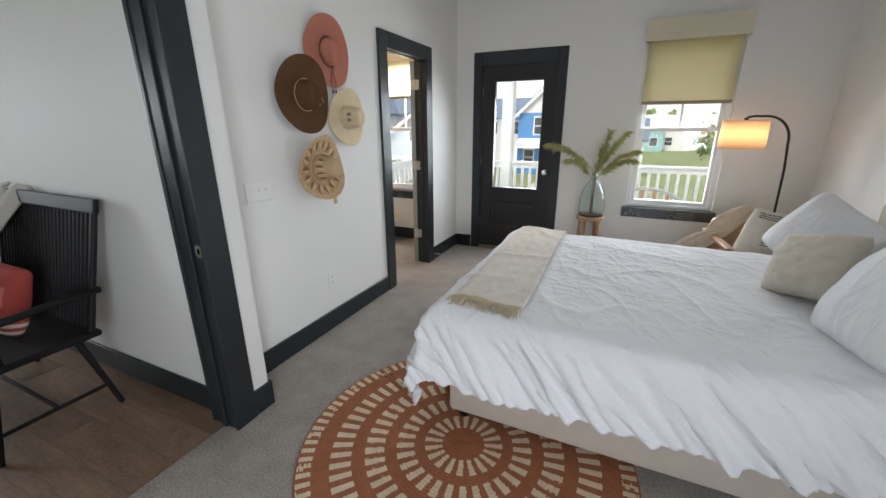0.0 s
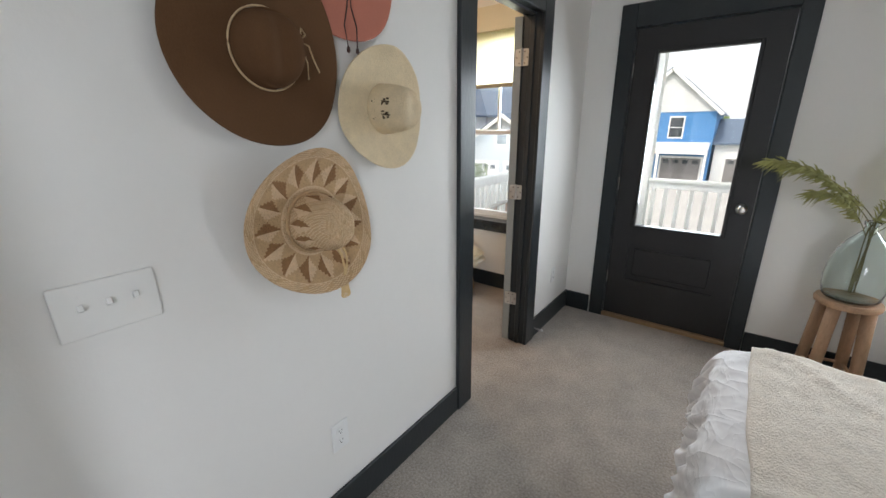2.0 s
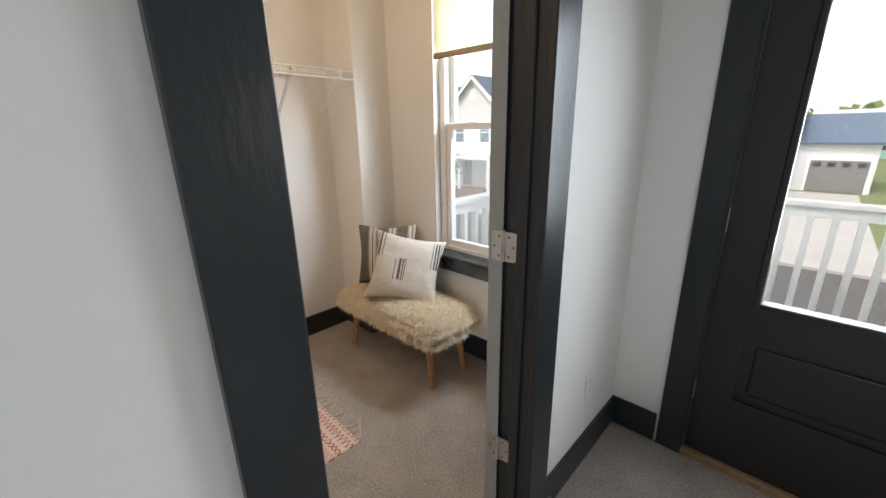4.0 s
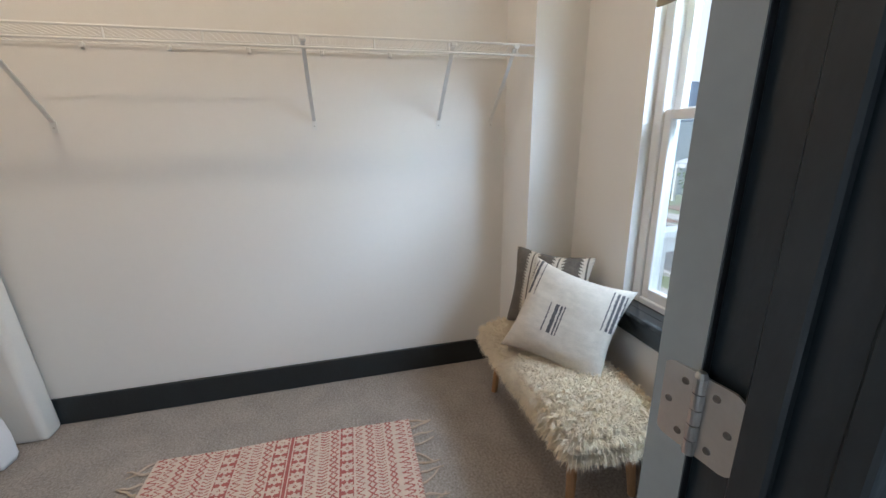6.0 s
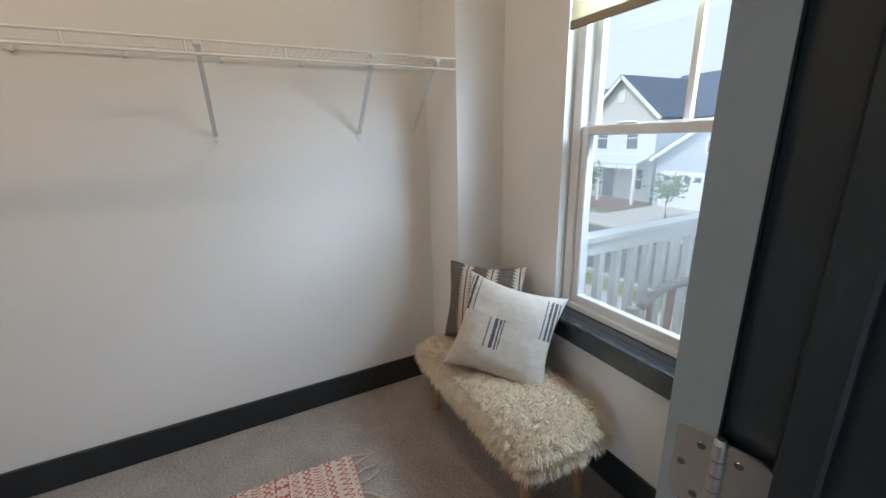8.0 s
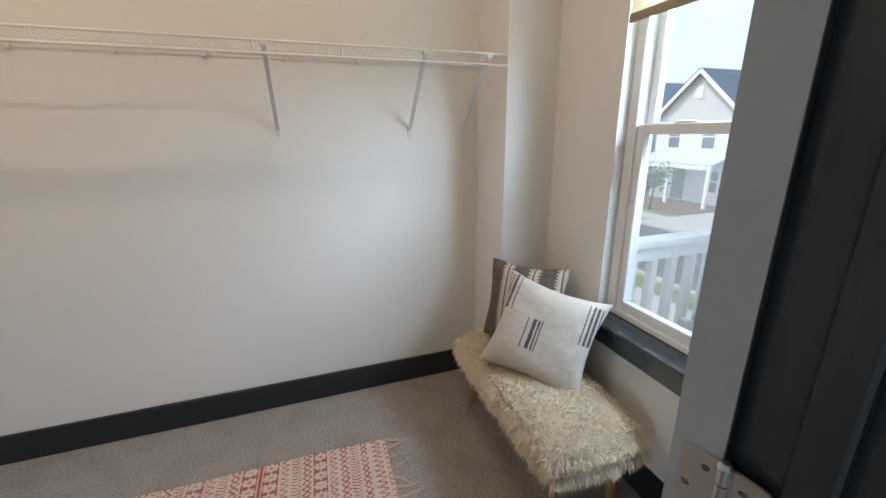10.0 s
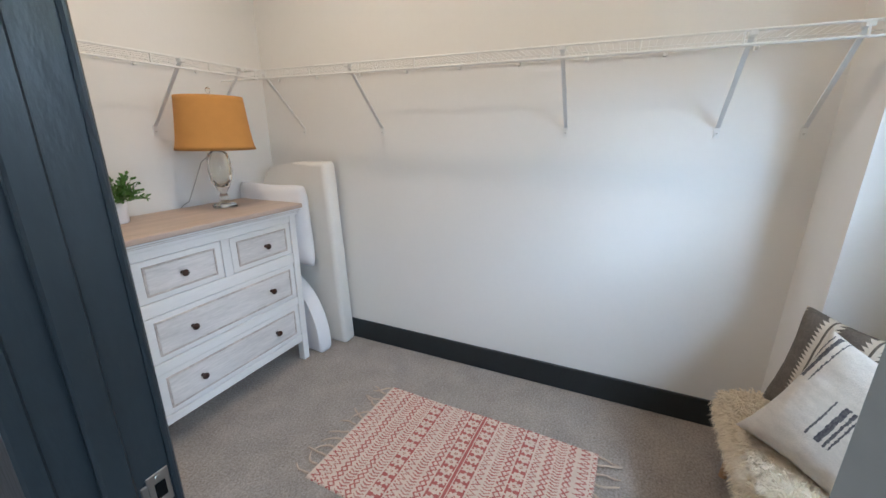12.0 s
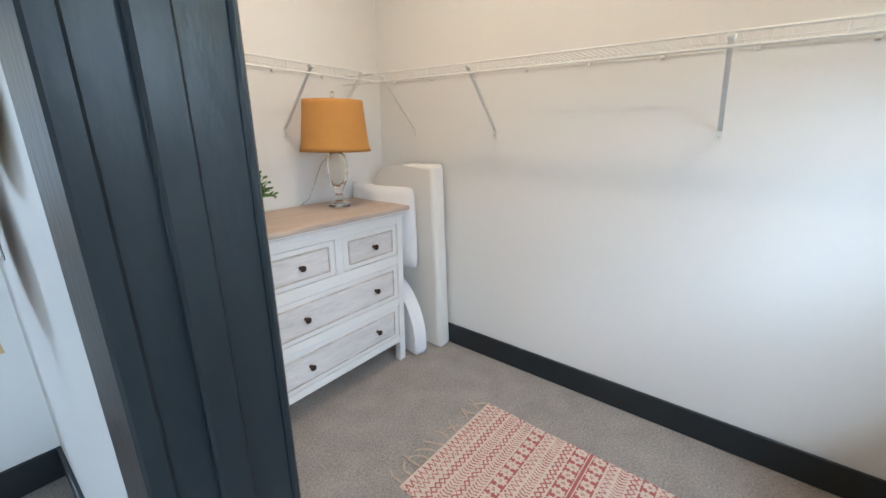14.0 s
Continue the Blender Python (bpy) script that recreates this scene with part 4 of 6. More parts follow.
LEAF = mat("olive_green_leaf", (0.36, 0.35, 0.13), 0.6, vary=0.3, scale=12, fine=60)
STEM = mat("olive_stem", (0.16, 0.14, 0.05), 0.7, vary=0.2)
bouquet = thing("branches", "olive green leafy branches standing in the vase", "branches", pose(0.70, 5.66, 0.575))
rnd = random.Random(8)
for k, (dx, dy, top, droop) in enumerate([(-0.46, -0.06, 0.84, 0.15), (-0.38, -0.08, 0.80, 0.14), (-0.25, -0.10, 0.68, 0.14), (0.10, -0.06, 0.84, 0.02), (0.24, -0.05, 0.84, 0.03), (0.17, -0.12, 0.76, 0.04), (0.36, -0.08, 0.76, 0.12), (0.33, -0.12, 0.68, 0.12), (0.06, -0.12, 0.70, 0.03)]):
    pts = []
    for i in range(15):
        f = i / 14
        g = max(0.0, (f - 0.42) / 0.58)
        pts.append(Vector((dx * g ** 1.15 + 0.012 * math.sin(k * 2 + f * 3) * (1 - g), dy * g ** 1.15, 0.02 + (top - 0.02) * f ** 0.9 - droop * g ** 3)))
    bm = B()
    tube(bm, pts, 0.0035, 6, 0.0012)
    stem = part("stem", bm, STEM, bouquet, smooth=True)
    bm = B()
    for i in range(230):
        f = 0.52 + 0.48 * rnd.random() ** 0.8
        j = min(13, int(f * 14))
        p = pts[j].lerp(pts[j + 1], f * 14 - j)
        d = (pts[j + 1] - pts[j]).normalized()
        side = Vector((rnd.uniform(-1, 1), rnd.uniform(-1, 1), rnd.uniform(-0.6, 0.8))).normalized()
        n = (d * 1.2 + side * 0.8).normalized()
        l, w = rnd.uniform(0.03, 0.095), rnd.uniform(0.0012, 0.0024)
        x = n.cross(Vector((rnd.uniform(-1, 1), rnd.uniform(-1, 1), 1))).normalized()
        y = n.cross(x)
        sag = Vector((0, 0, -0.034))
        a, b1, b2, c = bm.verts.new(p), bm.verts.new(p + n * l * 0.5 + x * w + sag * 0.2 + y * 0.001), bm.verts.new(p + n * l * 0.5 - x * w + sag * 0.2 + y * 0.001), bm.verts.new(p + n * l + sag)
        bm.faces.new((a, b1, c)), bm.faces.new((a, c, b2))
    tagged(part("leaves", bm, LEAF, bouquet), kind="stuff")

# arc floor lamp
LAMPSHADE = cloth_through("linen_lamp_shade", (0.82, 0.72, 0.56), (0.98, 0.72, 0.46), 0.6)
fl = thing("floor_lamp", "black arc floor lamp with a lit linen drum shade", "floor lamp", pose(2.13, 5.45, 0))
bm = B()
lathe(bm, [(0.001, 0), (0.14, 0), (0.14, 0.018), (0.13, 0.024), (0.02, 0.03), (0.001, 0.03)], 36)
part("base", bm, BLACKMETAL, fl)
bm = B()
pts = [(0.0, 0, 0.02), (0.0, 0, 0.6), (-0.01, 0, 1.1), (-0.03, 0, 1.32)]
for k in range(1, 13):
    a = k / 12 * math.pi * 0.55
    pts.append((-0.03 - 0.17 * (1 - math.cos(a)), 0, 1.32 + 0.19 * math.sin(a)))
pts += [(-0.27, 0, 1.512), (-0.325, 0, 1.502)]
tube(bm, pts, 0.009, 10)
part("pole", bm, BLACKMETAL, fl, smooth=True)
bm = B()
rod(bm, (-0.33, 0, 1.44), (-0.33, 0, 1.50), 0.018, 0.014, 14)
part("socket", bm, BLACKMETAL, fl)
bm = B()
lathe(bm, [(0.165, 1.265), (0.163, 1.265), (0.155, 1.478), (0.157, 1.478)], 48, pose(-0.33, 0, 0))
for z, r in ((1.265, 0.165), (1.478, 0.157)):
    tube(bm, [(-0.33 + r * math.cos(2 * math.pi * k / 40), r * math.sin(2 * math.pi * k / 40), z) for k in range(41)], 0.003, 6)
part("shade", bm, LAMPSHADE, fl, "lit linen drum shade", smooth=True)
bm = B()
lathe(bm, [(0.001, 1.33), (0.02, 1.345), (0.028, 1.37), (0.02, 1.405), (0.012, 1.44)], 20, pose(-0.33, 0, 0))
BULB = bpy.data.materials.new("lit_bulb")
BULB.use_nodes = True
BULB.node_tree.nodes["Principled BSDF"].inputs["Emission Color"].default_value = (1, 0.72, 0.42, 1)
BULB.node_tree.nodes["Principled BSDF"].inputs["Emission Strength"].default_value = 2.5
part("bulb", bm, BULB, fl, smooth=True).visible_shadow = False

# armchair in the corner, with a throw and a cushion
arm = thing("armchair", "low tan armchair with wooden frame in the corner", "armchair", pose(2.06, 5.22, 0, 0, 0, 6))
TAN = mat("tan_leather", (0.36, 0.22, 0.12), 0.6, vary=0.15, scale=10, fine=80, bump=0.15, bump_scale=120)
bm = B()
box(bm, -0.30, 0.30, -0.30, 0.30, 0.28, 0.42, 0.05, 3)
part("seat", bm, TAN, arm, smooth=True)
bm = B()
box(bm, -0.30, 0.30, -0.07, 0.07, -0.02, 0.31, 0.05, 3, m=pose(0, 0.30, 0.36, -14, 0, 0))
part("backrest", bm, TAN, arm, smooth=True)
for s in (-1, 1):
    bm = B()
    box(bm, s * 0.33 - 0.03, s * 0.33 + 0.03, -0.30, 0.36, 0.53, 0.56, 0.012, 2)
    part("armrest", bm, PALEWOOD, arm)
    for y in (-0.26, 0.30):
        bm = B()
        rod(bm, (s * 0.33, y, 0), (s * 0.33, y, 0.535), 0.016, 0.022)
        part("leg", bm, PALEWOOD, arm)


ARMSTRIPE = masks(mat("cream_striped_cotton", (0.74, 0.67, 0.56), 0.9, vary=0.08, scale=20, fine=160, bump=0.3, bump_scale=260), (0.05, 0.045, 0.055), [
    ((-0.20, -0.185, -0.17, 0.165, 0.18, 0.195), 0.0035, -0.19, 0.19), ((-0.03, -0.012, 0.006, 0.024), 0.0035, -0.10, 0.08)])
pillow("cushion", "cream cushion with thin black stripes on the armchair", pose(1.99, 5.10, 0.60, -30, 104, 8), 0.50, 0.45, 0.16, ARMSTRIPE, 9, None, 44, pinch=0.12, power=2.4)
bm = B()


def drape(u, v):
    """A soft throw from the back of the chair down over its arm."""
    p = Vector((-0.04 - 0.54 * v ** 1.1 + 0.22 * (u - 0.5), 0.42 - 0.36 * v + 0.20 * (u - 0.5) - 0.12 * u, 0.79 - 0.33 * v ** 1.2 + 0.02 * math.sin(v * 9)))
    p.z += 0.014 * math.sin(u * 15 + 3 * fold(u * 2, v * 3)) + 0.02 * fold(u * 3, v * 4) - 0.10 * (2 * u - 1) ** 4
    return p


grid(bm, 44, 60, drape)
ob = part("throw_blanket", bm, mat("beige_knit_throw", (0.68, 0.56, 0.44), 0.95, vary=0.1, scale=20, fine=140, bump=0.5, bump_scale=140, sheen=0.3), None, smooth=True, m=pose(2.02, 5.16, 0.0, 0, 0, 6))
tagged(ob, "soft beige throw draped over the armchair", "blanket")
so = ob.modifiers.new("thick", "SOLIDIFY")
so.thickness = 0.018

# ================================================================ hall
chair = thing("settee", "black painted spindle-back wooden settee", "settee", pose(-1.42, 2.12, 0, 0, 0, 90 + 0))
# local: +x to the sitter's left along the wall's normal, front towards -y of the chair's own frame
def chair_parts(ch, hw=0.52):
    bm = B()
    box(bm, -hw + 0.03, hw - 0.03, -0.24, 0.24, 0.42, 0.455, 0.016, 3)
    part("seat", bm, BLACKWOOD, ch)
    for sx in (-1, 1):
        for y0, y1 in ((-0.24, -0.15), (0.24, 0.15)):
            bm = B()
            rod(bm, (sx * (hw - 0.05), y0, 0), (sx * (hw - 0.11), y1, 0.43), 0.012, 0.019, 12)
            part("leg", bm, BLACKWOOD, ch)
        bm = B()
        rod(bm, (sx * (hw - 0.065), -0.215, 0.13), (sx * (hw - 0.065), 0.215, 0.13), 0.010)
        part("stretcher", bm, BLACKWOOD, ch)
        bm = B()
        rod(bm, (sx * (hw - 0.06), 0.20, 0.44), (sx * (hw - 0.015), 0.335, 1.06), 0.017, 0.014)
        part("post", bm, BLACKWOOD, ch)
        bm = B()
        tube(bm, [(sx * (hw - 0.04), 0.275, 0.66), (sx * (hw - 0.015), 0.1, 0.665), (sx * hw, -0.06, 0.66), (sx * (hw - 0.005), -0.19, 0.655)], 0.018, 10)
        part("arm", bm, BLACKWOOD, ch, smooth=True)
        bm = B()
        rod(bm, (sx * (hw - 0.06), -0.13, 0.44), (sx * (hw - 0.005), -0.15, 0.65), 0.012, 0.011)
        part("arm_post", bm, BLACKWOOD, ch)
    bm = B()
    rod(bm, (-hw + 0.065, 0, 0.13), (hw - 0.065, 0, 0.13), 0.010)
    part("stretcher", bm, BLACKWOOD, ch)
    bm = B()
    box(bm, -hw - 0.005, hw + 0.005, -0.013, 0.013, -0.037, 0.037, 0.006, 2, m=pose(0, 0.338, 1.078, -12, 0, 0))
    part("top_rail", bm, BLACKWOOD, ch)
    n = 25
    for k in range(n):
        f = -1 + 2 * k / (n - 1)
        bm = B()
        rod(bm, (f * (hw - 0.09), 0.205, 0.44), (f * (hw - 0.045), 0.335, 1.05), 0.008, seg=8)
        part("spindle", bm, BLACKWOOD, ch)


chair.matrix_basis = pose(-1.875, 2.11, 0, 0, 0, 0)
chair_parts(chair)
RED = mat("rust_red_cloth", (0.46, 0.075, 0.06), 0.9, vary=0.1, scale=20, fine=160, bump=0.3, bump_scale=260)
REDPINK = mat("salmon_red_cloth", (0.62, 0.20, 0.15), 0.9, vary=0.08, scale=20, fine=160)
pillow("cushion", "red and salmon striped cushion on the settee", pose(-1.79, 2.14, 0.65, -16, 6, 8), 0.40, 0.36, 0.14, [RED, REDPINK, CREAM], 12, lambda a, b, y: 1 if -0.1 < b < 0.45 and a < 0.75 else (2 if abs(b + 0.62) < 0.05 or abs(b + 0.80) < 0.04 else 0), 36)
bm = B()
grid(bm, 30, 40, lambda u, v: Vector((-0.22 + 0.30 * u + 0.02 * math.sin(7 * v), 0.36 - 0.50 * v + (0.03 * math.sin(u * 14)), 1.13 - 0.66 * v ** 1.1 + 0.02 * fold(u * 4, v * 4))))
ob = part("throw_blanket", bm, mat("white_knit", (0.74, 0.71, 0.66), 0.95, vary=0.1, scale=30, fine=150, bump=0.5, bump_scale=160), None, smooth=True, m=pose(-2.19, 2.11, 0))
tagged(ob, "white knitted throw hung over the settee", "blanket")
so = ob.modifiers.new("thick", "SOLIDIFY")
so.thickness = 0.012

# ================================================================ closet
WIRE = mat("white_coated_wire", (0.78, 0.78, 0.76), 0.4, vary=0.03, scale=10)
SX, SZ = -2.48, 1.677     # front of the shelves, foot of the lip


def wire_shelf(m, length, brackets, ticks, label):
    """Ventilated wire shelf. Local x runs along the wall, y out from it, z = 0 at the foot of the lip."""
    th = thing("wire_shelf", label, "wire shelf", m, "closet wire shelves")
    D, T2 = 0.305, 0.043
    for nm, y, z in (("rear_wire", 0.012, T2), ("middle_wire", 0.16, T2 - 0.004), ("front_wire", D, 0.0), ("top_wire", D, T2)):
        bm = B()
        rod(bm, (0.0, y, z), (length, y, z), 0.0022 if y < D else 0.0048, seg=8)
        part(nm, bm, WIRE, th)
    bm = B()
    n = int(length / 0.0254)
    for k in range(n):
        x = (k + 0.5) * length / n
        rod(bm, (x, 0.01, T2 + 0.003), (x, D, T2 + 0.003), 0.0007, seg=5)
    tagged(part("wire_deck", bm, WIRE, th), kind="stuff")
    for x in ticks:
        bm = B()
        rod(bm, (x, D, 0), (x, D, T2), 0.004, seg=8)
        part("lip_wire", bm, WIRE, th)
    for x in brackets:
        bm = B()
        arm_to = Vector((0, D - 0.022, 0.290))
        box(bm, -0.0085, 0.0085, -0.003, 0.003, 0, 1, m=Matrix.Translation((x, 0.005, -0.258)) @ arm_to.to_track_quat("Z", "Y").to_matrix().to_4x4() @ Matrix.Diagonal((1, 1, arm_to.length, 1)))
        box(bm, x - 0.011, x + 0.011, 0.0, 0.004, -0.302, -0.248)
        box(bm, x - 0.013, x + 0.013, D - 0.03, D + 0.004, 0.026, 0.048, 0.003, 1)
        br = part("bracket", bm, WIRE, th)
        bm = B()
        rod(bm, (x, 0.003, -0.283), (x, 0.0075, -0.283), 0.004, seg=10)
        part("screw", bm, METAL, br)
    k = 0.15
    while k < length:
        bm = B()
        box(bm, k - 0.008, k + 0.008, 0.0, 0.018, T2 - 0.018, T2 + 0.006, 0.003, 1)
        part("wall_clip", bm, WIRE, th)
        k += 0.31
    return th


LB = 5.615 - YL
wire_shelf(pose(XB, YL, SZ, 0, 0, 90) @ Matrix.Scale(-1, 4, (0, 1, 0)), LB, [y - YL for y in (3.01, 3.60, 4.635, 5.245, 5.53)], [0.36 + 0.31 * k for k in range(9)] , "white wire shelf along the closet's back wall")
wire_shelf(pose(SX, YL, SZ), 1.37, [0.10, 0.42, 1.05], [0.02 + 0.27 * k for k in range(6)], "white wire shelf along the closet's side wall")

# flat-weave rug with fringes
RUGPINK = mat("faded_red_cotton", (0.40, 0.115, 0.10), 0.95, vary=0.16, scale=30, fine=260, bump=0.4, bump_scale=320)
RUGCREAM = mat("cream_cotton_weave", (0.66, 0.53, 0.44), 0.95, vary=0.10, scale=30, fine=260, bump=0.4, bump_scale=320)
RUGSAND = mat("sand_cotton_weave", (0.56, 0.45, 0.35), 0.95, vary=0.10, scale=30, fine=260)


def tribal(a, b):
    """Bands of zigzags, chevrons, arrows and medallions; a runs along the rug, b across, in metres."""
    bands = [("arrow", .055), ("zig", .045), ("diamond", .045), ("chevron", .045), ("diamond", .04), ("chevron", .045), ("medal", .07), ("zig", .05), ("chevron", .045), ("diamond", .045), ("medal", .07), ("line", .012), ("medal", .07), ("zig", .045), ("chevron", .045), ("diamond", .045), ("medal", .065), ("zig", .045), ("diamond", .045), ("chevron", .045), ("diamond", .04), ("arrow", .06), ("zig", .05)]
    at = 0.0
    for kind, w in bands:
        if a < at + w:
            t = (a - at) / w
            if t < 0.07 or t > 0.95:
                return 1
            if kind == "line":
                return 0
            p = 0.028 if kind != "medal" else 0.052
            s = (b / p) % 1
            tri = abs(2 * s - 1)
            if kind == "zig":
                return 0 if abs(t - 0.2 - 0.6 * tri) < 0.10 else (0 if (abs(t - 0.16) < 0.07 and tri > 0.8) else 1)
            if kind == "chevron":
                return 0 if abs(((b / 0.016 + abs(t - 0.5) * 1.3) % 1) - 0.5) < 0.17 else 1
            if kind == "diamond":
                return 0 if abs(abs(t - 0.5) - 0.36 * (1 - tri)) < 0.10 or (abs(t - 0.5) < 0.08 and tri > 0.75) else 1
            if kind == "arrow":
                return 0 if 0.15 + 0.75 * tri < t < 0.45 + 0.75 * tri else 1
            r = math.hypot((s - 0.5) * 1.0, (t - 0.5) * 1.0)
            ang = math.atan2(t - 0.5, s - 0.5)
            if r < 0.07:
                return 2
            if r < 0.12:
                return 0
            return 1 if r < 0.40 + 0.07 * math.cos(8 * ang) else 0
        at += w
    return 1


def runner(x0, x1, y0, y1):
    L, W = y1 - y0, x1 - x0
    nu, nv = 250, 150
    th = thing("runner_rug", "faded red and cream patterned cotton rug with fringed ends", "rug", pose(x0, y0, 0, 0, 0, -1.5))
    bm = B()
    vs = grid(bm, nu, nv, lambda u, v: Vector((W * v + 0.004 * math.sin(u * 7), L * u, 0.006 + 0.0022 * fold(u * 5, v * 4) + (0 if 0 < u < 1 and 0 < v < 1 else -0.0045))))
    for f in bm.faces:
        c = f.calc_center_median()
        f.material_index = tribal(c.y, c.x)
    part("weave", bm, [RUGPINK, RUGCREAM, RUGSAND], th)
    rnd = random.Random(5)
    for e, s in ((0.0, -1), (L, 1)):
        for k in range(13):
            bm = B()
            x = 0.02 + (W - 0.04) * k / 12
            p = Vector((x, e, 0.005))
            pts = [p]
            d = Vector((rnd.uniform(-0.5, 0.5), s, 0)).normalized()
            for i in range(7):
                d = (d + Vector((rnd.uniform(-0.45, 0.45), 0, 0))).normalized()
                p = p + d * rnd.uniform(0.010, 0.015)
                pts.append(p.copy())
            tube(bm, pts, 0.0055, 6, 0.004)
            for q in range(3):
                tube(bm, [pts[-1], pts[-1] + d * 0.012 + Vector((rnd.uniform(-0.008, 0.008), 0, 0))], 0.0018, 4)
            lathe(bm, [(0.001, -0.006), (0.006, 0), (0.001, 0.006)], 8, Matrix.Translation(pts[2] + Vector((0, 0, 0.002))))
            part("tassel", bm, RUGSAND, th)
    bm = B()
    box(bm, W - 0.03, W - 0.005, -0.018, 0.01, 0.001, 0.003, m=pose(0, 0, 0, 0, 0, 4))
    part("care_label", bm, WHITE, th)


runner(-2.385, -1.705, 3.865, 4.965)

# fleece bench
bench = thing("bench", "small bench with a shaggy cream fleece seat on oak legs", "bench", pose(-2.08, 5.585, 0))
HL, HW = 0.45, 0.20


def seat_shape(bm, grow=0.0):
    def place(u, v):
        a, b = 2 * u - 1, 2 * v - 1
        # rounded plan
        k = math.sqrt(max(0.0, 1 - 0.42 * b * b)), math.sqrt(max(0.0, 1 - 0.42 * a * a))
        x, y = a * HL * (0.84 + 0.16 * k[0]), b * HW * (0.84 + 0.16 * k[1])
        return x, y
    return place


bm = B()
shape = seat_shape(bm)
nu, nv = 40, 22
top = [[None] * (nv + 1) for _ in range(nu + 1)]
for i in range(nu + 1):
    for j in range(nv + 1):
        x, y = shape(i / nu, j / nv)
        a, b = 2 * i / nu - 1, 2 * j / nv - 1
        dome = max(0.0, (1 - a ** 6) * (1 - b ** 6)) ** 0.5
        top[i][j] = bm.verts.new((x, y, 0.335 + 0.075 * dome + 0.008 * fold(a * 3, b * 2)))
for i in range(nu):
    for j in range(nv):
        bm.faces.new((top[i][j], top[i + 1][j], top[i + 1][j + 1], top[i][j + 1]))
rim = [top[i][0] for i in range(nu + 1)] + [top[nu][j] for j in range(1, nv + 1)] + [top[i][nv] for i in range(nu - 1, -1, -1)] + [top[0][j] for j in range(nv - 1, 0, -1)]
low = [bm.verts.new((v.co.x * 0.97, v.co.y * 0.95, 0.285)) for v in rim]
for k in range(len(rim)):
    bm.faces.new((rim[k], rim[(k + 1) % len(rim)], low[(k + 1) % len(rim)], low[k]))
bm.faces.new(low)
FLEECE = mat("cream_fleece", (0.90, 0.79, 0.64), 0.95, vary=0.14, scale=14, fine=120, bump=0.5, bump_scale=160, sheen=0.3)
FUR = mat("cream_fleece_strands", (0.93, 0.81, 0.64), 0.9, vary=0.12, scale=10, fine=90, sheen=0.2)
bmesh.ops.recalc_face_normals(bm, faces=bm.faces)
faces = [(f.calc_center_median().copy(), f.normal.copy(), f.calc_area()) for f in bm.faces if f.calc_center_median().z > 0.29]
seat_ob = part("seat", bm, FLEECE, bench, smooth=True)
rnd = random.Random(11)
vs, fs = [], []
total = sum(f[2] for f in faces)
for c, nrm, ar in faces:
    for k in range(max(1, int(46000 * ar / total + rnd.random()))):
        p = c + Vector((rnd.uniform(-1, 1), rnd.uniform(-1, 1), rnd.uniform(-1, 1))) * 0.011
        comb = Vector((0.55 + 0.5 * fold(p.x * 6, p.y * 6), -0.45 + 0.6 * fold(p.x * 6 + 5, p.y * 6), 0))
        l = rnd.uniform(0.022, 0.044)
        lock = Vector((fold(p.x * 45, p.y * 45, 3), fold(p.x * 45, p.y * 45, 8), 0)) * 1.5
        d = (nrm * 0.55 + comb * 0.45 + lock + Vector((rnd.uniform(-.3, .3), rnd.uniform(-.3, .3), rnd.uniform(-.3, .2)))).normalized()
        side = d.cross(Vector((rnd.uniform(-1, 1), rnd.uniform(-1, 1), 0.4))).normalized() * rnd.uniform(0.0011, 0.0019)
        up = d.cross(side).normalized() * 0.0015
        q = p + d * l * 0.55
        e = p + d * l + Vector((0, 0, -0.35 * l)) + comb * 0.006
        i = len(vs)
        vs += [p - side, p + side, q + side * 0.9 + up, q - side * 0.9 + up, e]
        fs += [(i, i + 1, i + 2, i + 3), (i + 3, i + 2, i + 4)]
me = bpy.data.meshes.new("fleece")
me.from_pydata([tuple(v) for v in vs], [], fs)
me.materials.append(FUR)
fl_ob = new("fleece", me)
fl_ob.parent = bench
tagged(fl_ob, "shaggy cream fleece", kind="stuff")
for sx in (-1, 1):
    for sy in (-1, 1):
        bm = B()
        rod(bm, (sx * 0.37, sy * 0.135, 0), (sx * 0.335, sy * 0.115, 0.30), 0.015, 0.023, 14)
        part("leg", bm, OAK, bench)


